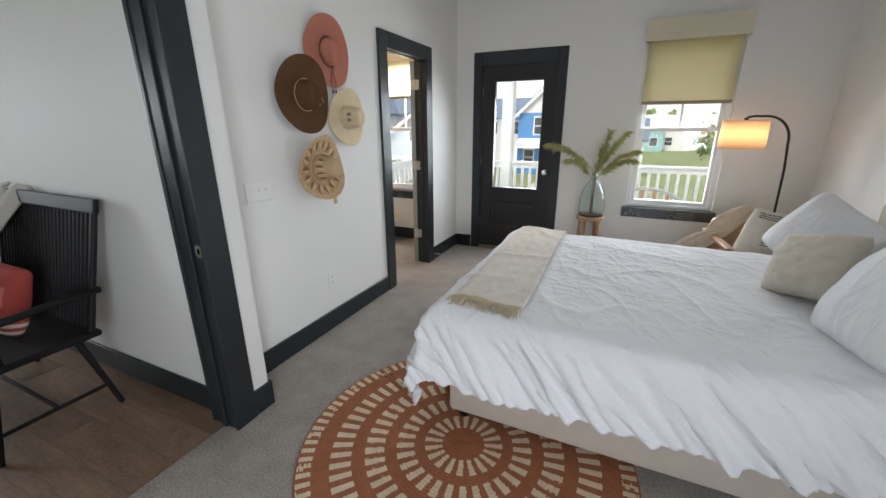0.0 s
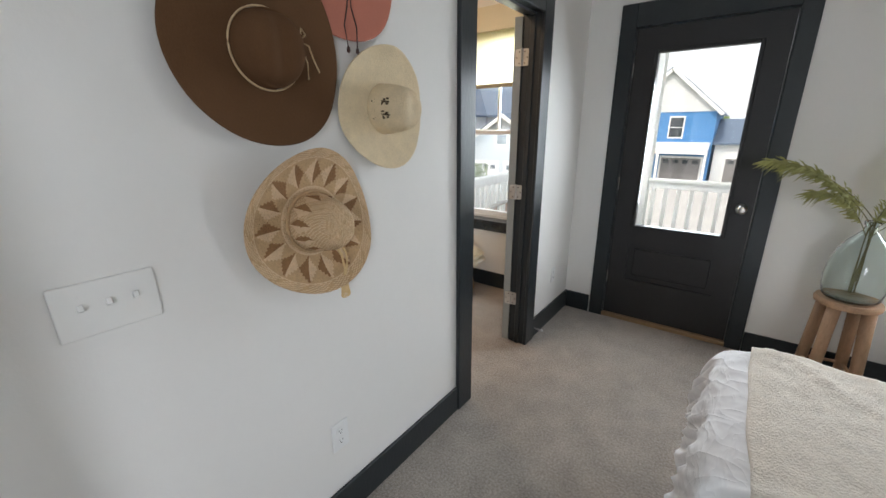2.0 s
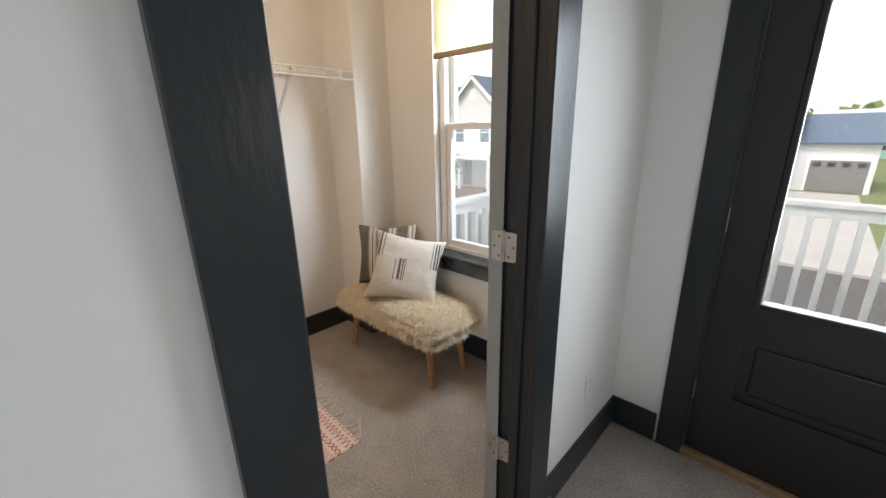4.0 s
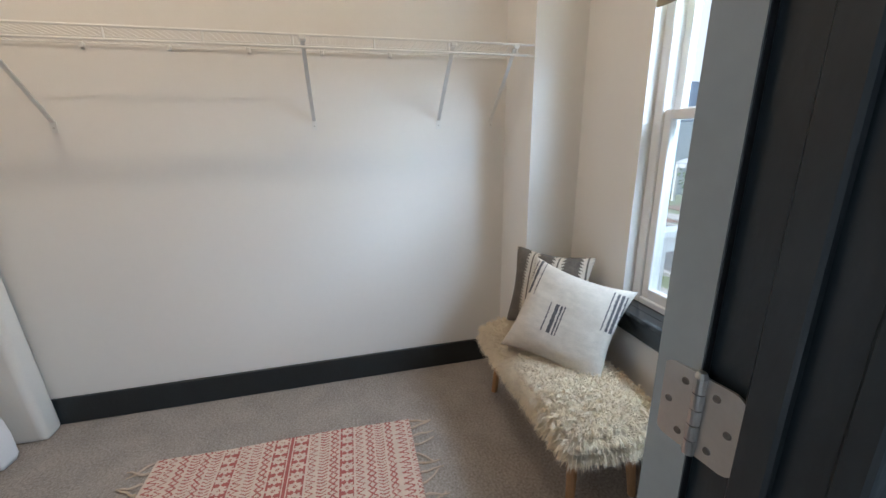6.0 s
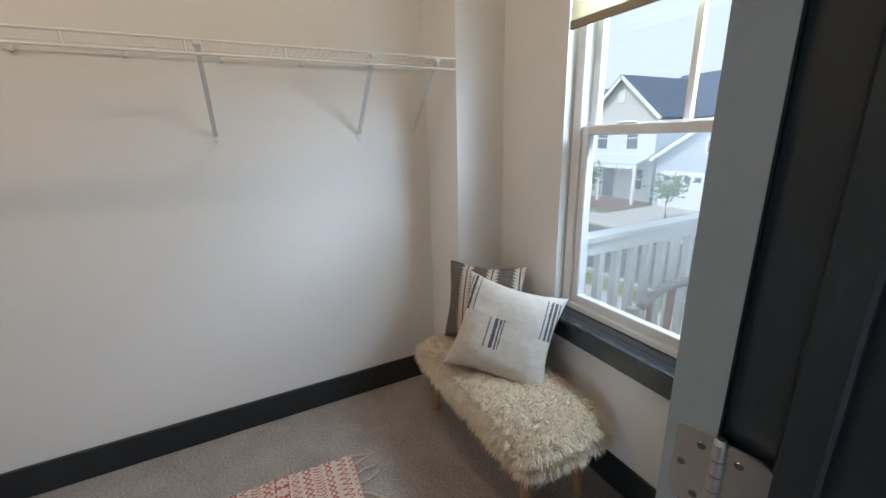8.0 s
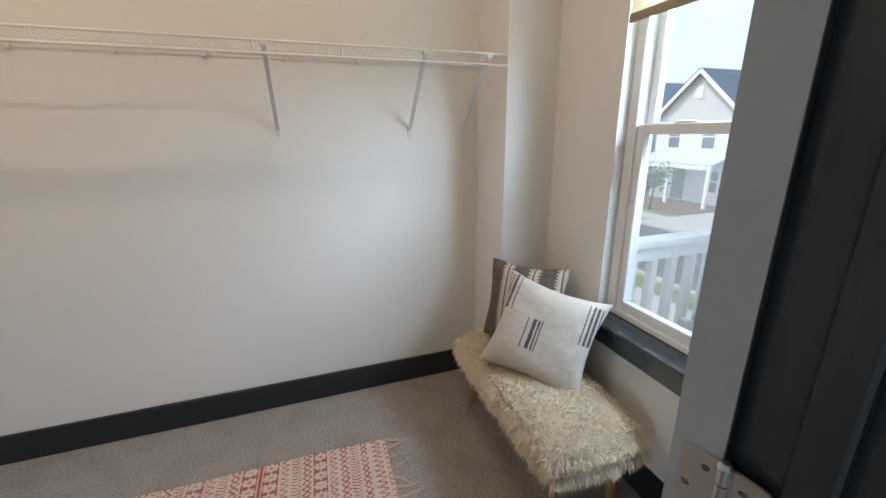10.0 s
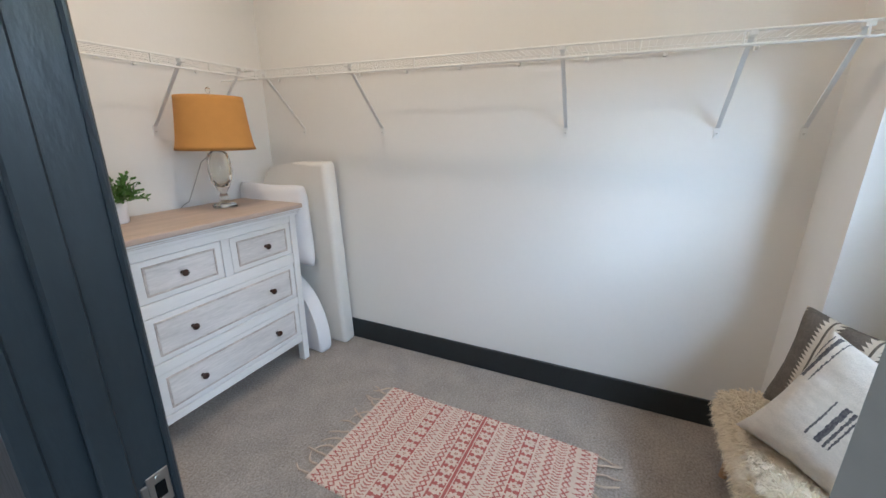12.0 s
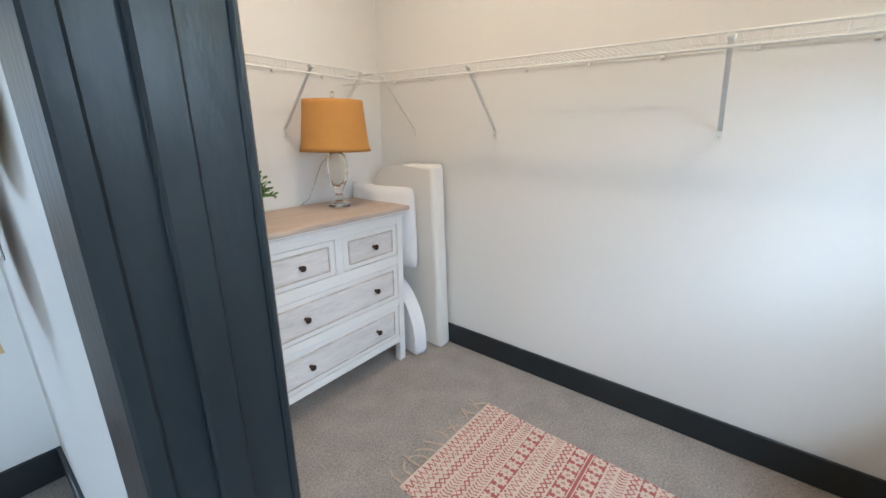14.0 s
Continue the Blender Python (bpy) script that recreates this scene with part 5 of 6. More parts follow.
def saw_stripes(m, light, period, pitch):
    """Weaves saw-toothed light stripes with a thin dark core into a dark cloth."""
    n, l = m.node_tree.nodes, m.node_tree.links
    b = n["Principled BSDF"]
    base = b.inputs["Base Color"].links[0].from_socket
    tc, sp = n.new("ShaderNodeTexCoord"), n.new("ShaderNodeSeparateXYZ")
    l.new(tc.outputs["Object"], sp.inputs[0])

    def op(kind, p, q):
        nd = n.new("ShaderNodeMath")
        nd.operation = kind
        for k, v in enumerate((p, q)):
            if isinstance(v, (int, float)):
                nd.inputs[k].default_value = v
            else:
                l.new(v, nd.inputs[k])
        return nd.outputs[0]
    off = op("ABSOLUTE", op("SUBTRACT", op("FRACT", op("DIVIDE", op("ADD", sp.outputs[0], 10.02), period), 0), 0.5), 0)
    tooth = op("MULTIPLY", op("FRACT", op("DIVIDE", op("ADD", sp.outputs[2], 10), pitch), 0), 0.15)
    inside = op("LESS_THAN", off, op("ADD", 0.11, tooth))
    core = op("GREATER_THAN", off, 0.028)
    mx = n.new("ShaderNodeMix")
    mx.data_type = "RGBA"
    l.new(op("MULTIPLY", inside, core), mx.inputs[0]), l.new(base, mx.inputs[6])
    mx.inputs[7].default_value = (*light, 1)
    l.new(mx.outputs[2], b.inputs["Base Color"])
    return m


ZIGZAG = saw_stripes(mat("charcoal_saw_stripe_cloth", (0.14, 0.12, 0.10), 0.92, vary=0.3, scale=30, fine=160, bump=0.5, bump_scale=260), (0.62, 0.56, 0.47), 0.125, 0.0145)
TICKING = masks(mat("ivory_slub_cotton", (0.68, 0.63, 0.56), 0.92, vary=0.12, scale=26, fine=170, bump=0.6, bump_scale=240, stretch=(1, 1, 2.4)), (0.06, 0.06, 0.075), [
    ((-0.195, -0.155), 0.0022, 0.045, 0.20), ((-0.178,), 0.006, 0.045, 0.20), ((-0.068, -0.010), 0.0026, -0.085, 0.04), ((-0.040,), 0.007, -0.085, 0.04), ((-0.022,), 0.0035, -0.085, 0.04),
    ((0.142, 0.192), 0.0026, 0.01, 0.175), ((0.160,), 0.0045, 0.01, 0.175), ((0.177,), 0.0055, 0.01, 0.175)])
pillow("cushion", "charcoal and bone serrated stripe cushion on the bench", pose(-2.31, 5.66, 0.615, -16, 0, 40), 0.42, 0.42, 0.14, ZIGZAG, 21, None, 48, "cushions on the bench", "cushion", pinch=0.20, power=2.4)
pillow("cushion", "ivory cushion with groups of thin black stripes on the bench", pose(-2.075, 5.615, 0.58, -30, 12, 44), 0.445, 0.435, 0.17, TICKING, 22, None, 60, "cushions on the bench", "cushion", pinch=0.15, crease=0.004, power=2.6, corner=0.02)

# whitewashed dresser
WASH = mat("whitewashed_wood", (0.80, 0.79, 0.775), 0.6, vary=0.05, scale=3, fine=30, bump=0.15, bump_scale=40, stretch=(0.6, 4, 5))
GREYWASH = mat("worn_whitewash", (0.69, 0.66, 0.64), 0.62, vary=0.20, scale=3.2, fine=24, bump=0.2, bump_scale=40, stretch=(0.8, 5, 6))
TOPWASH = mat("worn_pink_beige_top", (0.50, 0.40, 0.33), 0.5, vary=0.16, scale=4, fine=30, bump=0.12, bump_scale=40, stretch=(0.8, 5, 5))
BEAD_GROOVE = mat("rubbed_edge_and_groove_line", (0.56, 0.50, 0.46), 0.65, vary=0.35, scale=12, fine=60, stretch=(1, 1, 1))
BRONZE = mat("dark_bronze", (0.055, 0.03, 0.022), 0.35, 0.7, vary=0.2, scale=30)
X0, X1, Y0, Y1 = -2.435, -1.52, 2.77, 3.205
dr = thing("dresser", "whitewashed wooden dresser with four drawers and bronze knobs", "dresser", pose(0, 0, 0))
for x in (X0, X1 - 0.045):
    for y in (Y0, Y1 - 0.045):
        bm = B()
        box(bm, x, x + 0.045, y, y + 0.045, 0, 0.935, 0.003, 1)
        part("post", bm, WASH, dr)
for x in (X0 + 0.006, X1 - 0.026):
    bm = B()
    box(bm, x, x + 0.02, Y0 + 0.045, Y1 - 0.045, 0.14, 0.935)
    part("side_panel", bm, WASH, dr)
bm = B()
rows = [(0.135, 0.178), (0.388, 0.437), (0.652, 0.712), (0.898, 0.935)]
for lo, hi in rows:
    box(bm, X0 + 0.045, X1 - 0.045, Y1 - 0.03, Y1 - 0.002, lo, hi, 0.002, 1)
xm = (X0 + X1) / 2
box(bm, xm - 0.022, xm + 0.022, Y1 - 0.03, Y1 - 0.003, 0.712, 0.898, 0.002, 1)
box(bm, X0 + 0.02, X1 - 0.02, Y0, Y0 + 0.012, 0.16, 0.935)
box(bm, X0 + 0.045, X1 - 0.045, Y0 + 0.012, Y1 - 0.03, 0.16, 0.172)
part("face_frame", bm, WASH, dr)
bm = B()
box(bm, X0 - 0.008, X1 + 0.008, Y0, Y1 + 0.010, 0.935, 0.955, 0.004, 2)
box(bm, X0 - 0.018, X1 + 0.018, Y0, Y1 + 0.022, 0.955, 0.975, 0.006, 2)
part("moulding", bm, WASH, dr)
# thin darker strips stand for the grooves between the mouldings
for z, out in ((0.9535, 0.012), (0.9735, 0.025), (0.964, 0.0235)):
    bm = B()
    box(bm, X0 - out + 0.002, X1 + out - 0.002, Y1 - 0.02, Y1 + out, z - 0.0015, z + 0.0015)
    part("moulding_groove_line", bm, BEAD_GROOVE, dr, "thin darker groove line along the moulding")
bm = B()
box(bm, X0 - 0.03, X1 + 0.03, Y0 - 0.005, Y1 + 0.035, 0.975, 1.0, 0.005, 2)
part("top", bm, TOPWASH, dr, "worn pinkish beige top")


def drawer(x0, x1, z0, z1, knobs):
    bm = B()
    box(bm, x0 + 0.003, x1 - 0.003, Y1 - 0.20, Y1 - 0.006, z0 + 0.003, z1 - 0.003, 0.002, 1)
    d = part("drawer", bm, WASH, dr)
    bm = B()
    mx, mz = 0.045, 0.036
    for a, b, lo, hi in ((x0 + mx - 0.008, x1 - mx + 0.008, z1 - mz, z1 - mz + 0.008), (x0 + mx - 0.008, x1 - mx + 0.008, z0 + mz - 0.008, z0 + mz), (x0 + mx - 0.008, x0 + mx, z0 + mz, z1 - mz), (x1 - mx, x1 - mx + 0.008, z0 + mz, z1 - mz)):
        box(bm, a, b, Y1 - 0.008, Y1 + 0.001, lo, hi, 0.002, 1)
    part("bead", bm, BEAD_GROOVE, d, "rubbed bead showing brown wood")
    bm = B()
    box(bm, x0 + mx, x1 - mx, Y1 - 0.008, Y1 - 0.001, z0 + mz, z1 - mz, 0.003, 1)
    part("panel", bm, GREYWASH, d, "worn whitewashed panel")
    for kx, kz in knobs:
        bm = B()
        lathe(bm, [(0.001, 0), (0.010, 0), (0.007, 0.004), (0.006, 0.012), (0.013, 0.018), (0.016, 0.025), (0.013, 0.031), (0.001, 0.033)], 20, pose(kx, Y1 - 0.002, kz, -90, 0, 0))
        part("knob", bm, BRONZE, d, "dark bronze knob", smooth=True)


A0, A1 = X0 + 0.045, X1 - 0.045
KR, KL = -2.205, -1.755
drawer(A0, xm - 0.022, 0.712, 0.898, [(KR, 0.805)])
drawer(xm + 0.022, A1, 0.712, 0.898, [(KL, 0.805)])
drawer(A0, A1, 0.437, 0.652, [(KR, 0.545), (KL, 0.545)])
drawer(A0, A1, 0.178, 0.388, [(KR, 0.285), (KL, 0.285)])

# table lamp on the dresser
CLEAR = glass("clear_heavy_glass", (0.98, 0.97, 0.93), 0.01, False)
OCHRE = mat("ochre_lamp_cloth", (0.56, 0.27, 0.065), 0.9, vary=0.05, scale=20, fine=250, bump=0.25, bump_scale=400)
tl = thing("table_lamp", "glass table lamp with an ochre cloth shade, unlit", "table lamp", pose(-2.195, 2.95, 1.0))
bm = B()
urn = [(0.001, 0.001), (0.060, 0.001), (0.062, 0.010), (0.05, 0.020), (0.022, 0.030), (0.018, 0.040), (0.026, 0.050), (0.024, 0.062), (0.017, 0.070), (0.017, 0.082), (0.032, 0.105), (0.052, 0.15), (0.058, 0.20), (0.055, 0.25), (0.046, 0.285), (0.032, 0.295)]
lathe(bm, urn + [(0.024, 0.290), (0.038, 0.276), (0.046, 0.245), (0.048, 0.20), (0.042, 0.155), (0.022, 0.118), (0.001, 0.112)], 40)
part("glass_base", bm, CLEAR, tl, smooth=True)
bm = B()
rod(bm, (0, 0, 0.296), (0, 0, 0.58), 0.006, seg=10)
rod(bm, (0, 0, 0.296), (0, 0, 0.31), 0.03, seg=20)
for a in range(3):
    c, s = math.cos(a * 2.094), math.sin(a * 2.094)
    rod(bm, (0, 0, 0.568), (0.153 * c, 0.153 * s, 0.563), 0.0018, seg=6)
part("stem", bm, METAL, tl)
bm = B()
prof = [(0.190 - 0.034 * (k / 12) ** 0.6, 0.305 + 0.26 * k / 12) for k in range(13)]
lathe(bm, prof + [(r - 0.0025, z) for r, z in prof[::-1]] + [prof[0]], 56)
part("shade", bm, OCHRE, tl, "ochre cloth shade", smooth=True)
bm = B()
lathe(bm, [(0.004, 0.578), (0.008, 0.584), (0.012, 0.595), (0.009, 0.606), (0.001, 0.610)], 16)
part("finial", bm, CLEAR, tl, smooth=True)
bm = B()
tube(bm, [(0.0, -0.03, 0.292), (0.035, -0.09, 0.24), (0.06, -0.14, 0.12), (0.085, -0.17, 0.03), (0.09, -0.22, 0.006), (0.10, -0.255, -0.03)], 0.0025, 6)
part("cord", bm, mat("grey_lamp_cord", (0.35, 0.34, 0.32), 0.6), tl, smooth=True)

# potted plant on the dresser
pot = thing("potted_plant", "small green leafy plant in a white pot on the dresser", "potted plant", pose(-1.71, 2.88, 1.0))
bm = B()
lathe(bm, [(0.001, 0.001), (0.043, 0.001), (0.046, 0.006), (0.05, 0.095), (0.046, 0.098), (0.044, 0.085), (0.001, 0.083)], 36)
part("pot", bm, mat("white_glazed_pot", (0.80, 0.79, 0.80), 0.35, vary=0.03, scale=20), pot, smooth=True)
GREENLEAF = mat("fresh_green_leaf", (0.075, 0.17, 0.03), 0.5, vary=0.3, scale=30, fine=100)
rnd = random.Random(2)
bmS, bmL = B(), B()
for k in range(64):
    a, e = rnd.uniform(0, 2 * math.pi), rnd.uniform(0.15, 1.5)
    d = Vector((math.cos(a) * math.cos(e), math.sin(a) * math.cos(e), math.sin(e)))
    p0 = Vector((0.02 * math.cos(a), 0.02 * math.sin(a), 0.082))
    l = rnd.uniform(0.08, 0.14)
    pts = [p0, p0 + d * l * 0.5 + Vector((0, 0, 0.012)), p0 + d * l]
    tube(bmS, pts, 0.0014, 4, 0.0008)
    for q in range(11):
        f = 0.3 + 0.7 * q / 10
        p = p0.lerp(pts[2], f) + Vector((0, 0, 0.012 * math.sin(f * 3.14)))
        n = (d + Vector((rnd.uniform(-1, 1), rnd.uniform(-1, 1), rnd.uniform(-0.5, 0.9)))).normalized()
        w = n.cross(Vector((rnd.uniform(-1, 1), rnd.uniform(-1, 1), 1))).normalized() * rnd.uniform(0.006, 0.009)
        ll = rnd.uniform(0.014, 0.022)
        v = [bmL.verts.new(p), bmL.verts.new(p + n * ll * 0.5 + w), bmL.verts.new(p + n * ll), bmL.verts.new(p + n * ll * 0.5 - w)]
        bmL.faces.new(v)
part("stems", bmS, GREENLEAF, pot)
tagged(part("leaves", bmL, GREENLEAF, pot), kind="stuff")


# spare cushions between dresser and corner
def slab(outline, t, bevel, material):
    """A foam pad: an outline in the y-z plane, t thick along x, its edges rounded."""
    bm = B()
    n = len(outline)
    a = [bm.verts.new((0, y, z)) for y, z in outline]
    b = [bm.verts.new((t, y, z)) for y, z in outline]
    for k in range(n):
        bm.faces.new((a[k], a[(k + 1) % n], b[(k + 1) % n], b[k]))
    fa, fb = bm.faces.new(a[::-1]), bm.faces.new(b)
    es = [e for f in (fa, fb) for e in f.edges]
    bmesh.ops.bevel(bm, geom=es, offset=bevel, segments=5, affect="EDGES", profile=0.5)
    for f in bm.faces:
        f.smooth = len(f.verts) < 6
    return bm


out = [(0.0, 0.0), (0.575, 0.0), (0.585, 0.02), (0.555, 1.20), (0.54, 1.225), (0.30, 1.215)] + [(0.22 + 0.20 * math.cos(a) * 1.0, 1.06 + 0.14 * math.sin(a)) for a in [math.pi / 2 + k * math.pi / 16 for k in range(9)]]
ob = part("foam_cushion", slab(out, 0.115, 0.03, LINEN), mat("cream_cushion_cover", (0.80, 0.78, 0.73), 0.88, vary=0.03, scale=6, fine=150, bump=0.15, bump_scale=200), None, m=pose(XB + 0.012, 2.733, 0.0, 0, 2.0, 0))
tagged(ob, "tall cream foam cushion standing against the closet wall", "cushion")
out = [(0.0, 0.0), (0.44, 0.0), (0.455, 0.03)] + [(0.0 + 0.44 * math.cos(a), 0.06 + 0.47 * math.sin(a)) for a in [k * math.pi / 2 / 12 for k in range(1, 13)]]
ob = part("foam_cushion", slab(out, 0.10, 0.025, LINEN), LINEN, None, m=pose(-2.63, 2.82, 0.0, 0, 0, -6))
tagged(ob, "white arched foam pad standing beside the dresser", "cushion")
pillow("pillow", "long white pillow wedged upright beside the dresser", pose(-2.53, 2.955, 0.835, 3, 0, 92), 0.55, 0.55, 0.17, LINEN, 31, power=2.6)

# ================================================================ outside
PORCHWHITE = mat("white_porch_paint", (0.80, 0.80, 0.79), 0.5, vary=0.03, scale=2, fine=30)
DECK = mat("grey_porch_deck", (0.36, 0.35, 0.34), 0.7, vary=0.12, scale=4, fine=40, random_tint=0.06)
DZ = -0.10
FX, FY, RX = -2.15, 7.50, 3.6
TEAK = mat("teak_slats", (0.40, 0.20, 0.10), 0.6, vary=0.2, scale=5, fine=40, bump=0.1, bump_scale=50)
GREYWOOD = mat("weathered_grey_wood", (0.42, 0.40, 0.38), 0.7, vary=0.15, scale=6, fine=50)


def railing(m, length, label):
    th = thing("porch_railing", label, "railing", m, "porch railings")
    bm = B()
    box(bm, 0, length, -0.045, 0.045, 0.985, 1.02, 0.006, 2)
    part("top_rail", bm, PORCHWHITE, th)
    bm = B()
    box(bm, 0, length, -0.025, 0.025, 0.92, 0.985)
    part("upper_rail", bm, PORCHWHITE, th)
    bm = B()
    box(bm, 0, length, -0.025, 0.025, 0.09, 0.15, 0.004, 1)
    part("bottom_rail", bm, PORCHWHITE, th)
    bm = B()
    box(bm, -0.018, 0.018, -0.018, 0.018, 0.15, 0.92)
    me = mesh_of("baluster", bm, PORCHWHITE)
    n = int(length / 0.115)
    for k in range(n):
        o = new("baluster", me)
        o.parent = th
        o.location = ((k + 0.5) * length / n, 0, 0)


railing(pose(FX, 6.06, DZ, 0, 0, 90), FY - 6.06 - 0.09, "white painted porch side railing with square balusters")
railing(pose(FX + 0.09, FY, DZ), -0.72 - 0.08 - FX - 0.09, "white painted porch front railing with square balusters")
railing(pose(-0.72 + 0.08, FY, DZ), 2.35 - 0.0 - (-0.64) - 0.09, "white painted porch front railing with square balusters")


def porch_post(x, y):
    th = thing("porch_post", "square white porch post with a plain base", "post", pose(x, y, DZ), "porch posts")
    bm = B()
    box(bm, -0.08, 0.08, -0.08, 0.08, 0, 3.35, 0.004, 1)
    part("shaft", bm, PORCHWHITE, th)
    bm = B()
    box(bm, -0.1, 0.1, -0.1, 0.1, 0, 0.16, 0.006, 1)
    part("base", bm, PORCHWHITE, th)
    bm = B()
    box(bm, -0.1, 0.1, -0.1, 0.1, 3.22, 3.35, 0.006, 1)
    part("cap", bm, PORCHWHITE, th)


for x in (FX, -0.72, 2.35):
    porch_post(x, FY)
bm = B()
box(bm, FX - 0.15, 3.0, 6.05, FY + 0.18, DZ - 0.25, DZ - 0.012)
deck = struct("porch_floor", bm, DECK, "grey boarded porch floor", "porch floor")
bm = B()
box(bm, 0, 5.13, 0, 0.126, -0.012, 0)
me = mesh_of("board", bm, DECK)
for k in range(12):
    o = new("board", me)
    o.parent = deck
    o.location = (FX - 0.14, 6.06 + 0.13 * k, DZ)
bm = B()
box(bm, FX - 0.2, 3.1, 6.05, FY + 0.35, 3.25, 3.40)
box(bm, FX - 0.2, 3.1, FY - 0.1, FY + 0.1, 3.06, 3.25)
struct("porch_roof", bm, PORCHWHITE, "white porch ceiling and beam", "porch roof")


def barrel_chair(m):
    """Round-backed slatted garden chair."""
    th = thing("garden_chair", "round-backed slatted teak garden chair on the porch", "garden chair", m, "porch chairs")
    R = 0.31
    arc = [radians(-35 + 250 * k / 24) for k in range(25)]
    bm = B()
    tube(bm, [(R * math.cos(a), R * math.sin(a), 0.70 + 0.09 * math.sin(max(0, a))) for a in arc], 0.024, 8)
    part("back_rail", bm, GREYWOOD, th, "weathered grey curved rail", smooth=True)
    for k in range(9):
        a = radians(-20 + 220 * k / 8)
        bm = B()
        box(bm, -0.022, 0.022, -0.006, 0.006, 0.36, 0.72 + 0.05 * math.sin(max(0.0, a)), 0.003, 1, m=pose(0.97 * R * math.cos(a), 0.97 * R * math.sin(a), 0, 0, 0, math.degrees(a) + 90))
        part("back_slat", bm, TEAK, th)
    for k in range(8):
        x = -0.25 + 0.5 * k / 7
        h = math.sqrt(max(0.01, 0.30 ** 2 - x * x))
        bm = B()
        box(bm, x - 0.027, x + 0.027, -0.30, h, 0.355, 0.375, 0.004, 1)
        part("seat_slat", bm, TEAK, th)
    for x, y in ((-0.24, -0.25), (0.24, -0.25), (-0.2, 0.2), (0.2, 0.2)):
        bm = B()
        box(bm, x - 0.022, x + 0.022, y - 0.022, y + 0.022, 0, 0.66 if y < 0 else 0.36, 0.003, 1)
        part("leg", bm, GREYWOOD, th)
    return th


gc = barrel_chair(pose(-1.71, 6.52, DZ, 0, 0, -12))
copy_thing(gc, pose(1.30, 6.62, DZ, 0, 0, 20))

GZ = -3.35
GRASS = mat("lawn_grass", (0.15, 0.18, 0.085), 0.95, vary=0.25, scale=0.25, fine=8, bump=0.5, bump_scale=20, spec=0.1)
bm = B()
r = bmesh.ops.create_circle(bm, cap_ends=True, segments=64, radius=1500)
bmesh.ops.translate(bm, verts=bm.verts, vec=(0, 0, GZ))
struct("ground", bm, GRASS, "wide mown lawns between the houses", "lawn")
ASPHALT = mat("street_asphalt", (0.09, 0.088, 0.086), 0.9, vary=0.12, scale=0.6, fine=20, bump=0.3, bump_scale=60)
CONCRETE = mat("pale_concrete", (0.38, 0.37, 0.35), 0.85, vary=0.08, scale=0.5, fine=10)
MULCH = mat("brown_mulch", (0.17, 0.095, 0.06), 0.95, vary=0.3, scale=2, fine=20, bump=0.6, bump_scale=30)
bm = B()
box(bm, -90, 90, 15.5, 21.5, GZ - 0.1, GZ + 0.02)
struct("road", bm, ASPHALT, "quiet asphalt street", "road")
for y0, y1 in ((13.0, 14.3), (23.0, 24.3)):
    bm = B()
    box(bm, -90, 90, y0, y1, GZ - 0.1, GZ + 0.06)
    struct("pavement", bm, CONCRETE, "pale concrete pavement", "pavement")
for y0, y1 in ((15.3, 15.5), (21.5, 21.7)):
    bm = B()
    box(bm, -90, 90, y0, y1, GZ - 0.1, GZ + 0.14, 0.02, 1)
    struct("kerb", bm, CONCRETE, "concrete kerb", "kerb")
for x0, x1 in ((-17.5, -12.2), (-6.0, 1.8)):
    bm = B()
    box(bm, x0, x1, 21.7, 42.0, GZ - 0.1, GZ + 0.05)
    struct("driveway", bm, CONCRETE, "pale concrete driveway", "driveway")
for x0, x1, y0, y1 in ((-22.5, -18.0, 25.5, 30.5), (-12.0, -7.0, 26, 30), (-25, -18, 21.8, 22.8)):
    bm = B()
    box(bm, x0, x1, y0, y1, GZ - 0.05, GZ + 0.07, 0.04, 2)
    struct("mulch_bed", bm, MULCH, "brown mulched planting bed", "planting bed")


def siding(name, colour):
    m = mat(name, colour, 0.6, vary=0.03, scale=0.6, fine=6)
    n, l = m.node_tree.nodes, m.node_tree.links
    tc, sp, w, b = n.new("ShaderNodeTexCoord"), n.new("ShaderNodeSeparateXYZ"), n.new("ShaderNodeMath"), n.new("ShaderNodeBump")
    l.new(tc.outputs["Object"], sp.inputs[0])
    sc = n.new("ShaderNodeMath")
    sc.operation = "MULTIPLY"
    sc.inputs[1].default_value = 6.0
    l.new(sp.outputs[2], sc.inputs[0])
    w.operation = "FRACT"
    l.new(sc.outputs[0], w.inputs[0]), l.new(w.outputs[0], b.inputs["Height"])
    b.inputs["Distance"].default_value, b.inputs["Strength"].default_value = 0.03, 1.0
    l.new(b.outputs[0], n["Principled BSDF"].inputs["Normal"])
    return m


BLUE = siding("blue_lap_siding", (0.08, 0.26, 0.56))
PALEBLUE = siding("pale_grey_siding", (0.52, 0.57, 0.62))
WHITESIDE = siding("white_lap_siding", (0.74, 0.75, 0.76))
TEAL = siding("teal_lap_siding", (0.28, 0.50, 0.52))
SHINGLE = mat("slate_blue_shingles", (0.10, 0.14, 0.20), 0.85, vary=0.15, scale=1.5, fine=14, bump=0.4, bump_scale=10)
GREYROOF = mat("light_metal_roof", (0.50, 0.53, 0.57), 0.45, vary=0.05, scale=1, fine=8)
DARKPANE = mat("dark_window_pane", (0.05, 0.06, 0.07), 0.08, vary=0.2, scale=0.4, fine=3)
GARAGE = mat("white_garage_door", (0.72, 0.73, 0.75), 0.5, vary=0.03, scale=1)
GREYGARAGE = mat("grey_garage_door", (0.20, 0.19, 0.19), 0.5, vary=0.05, scale=1)


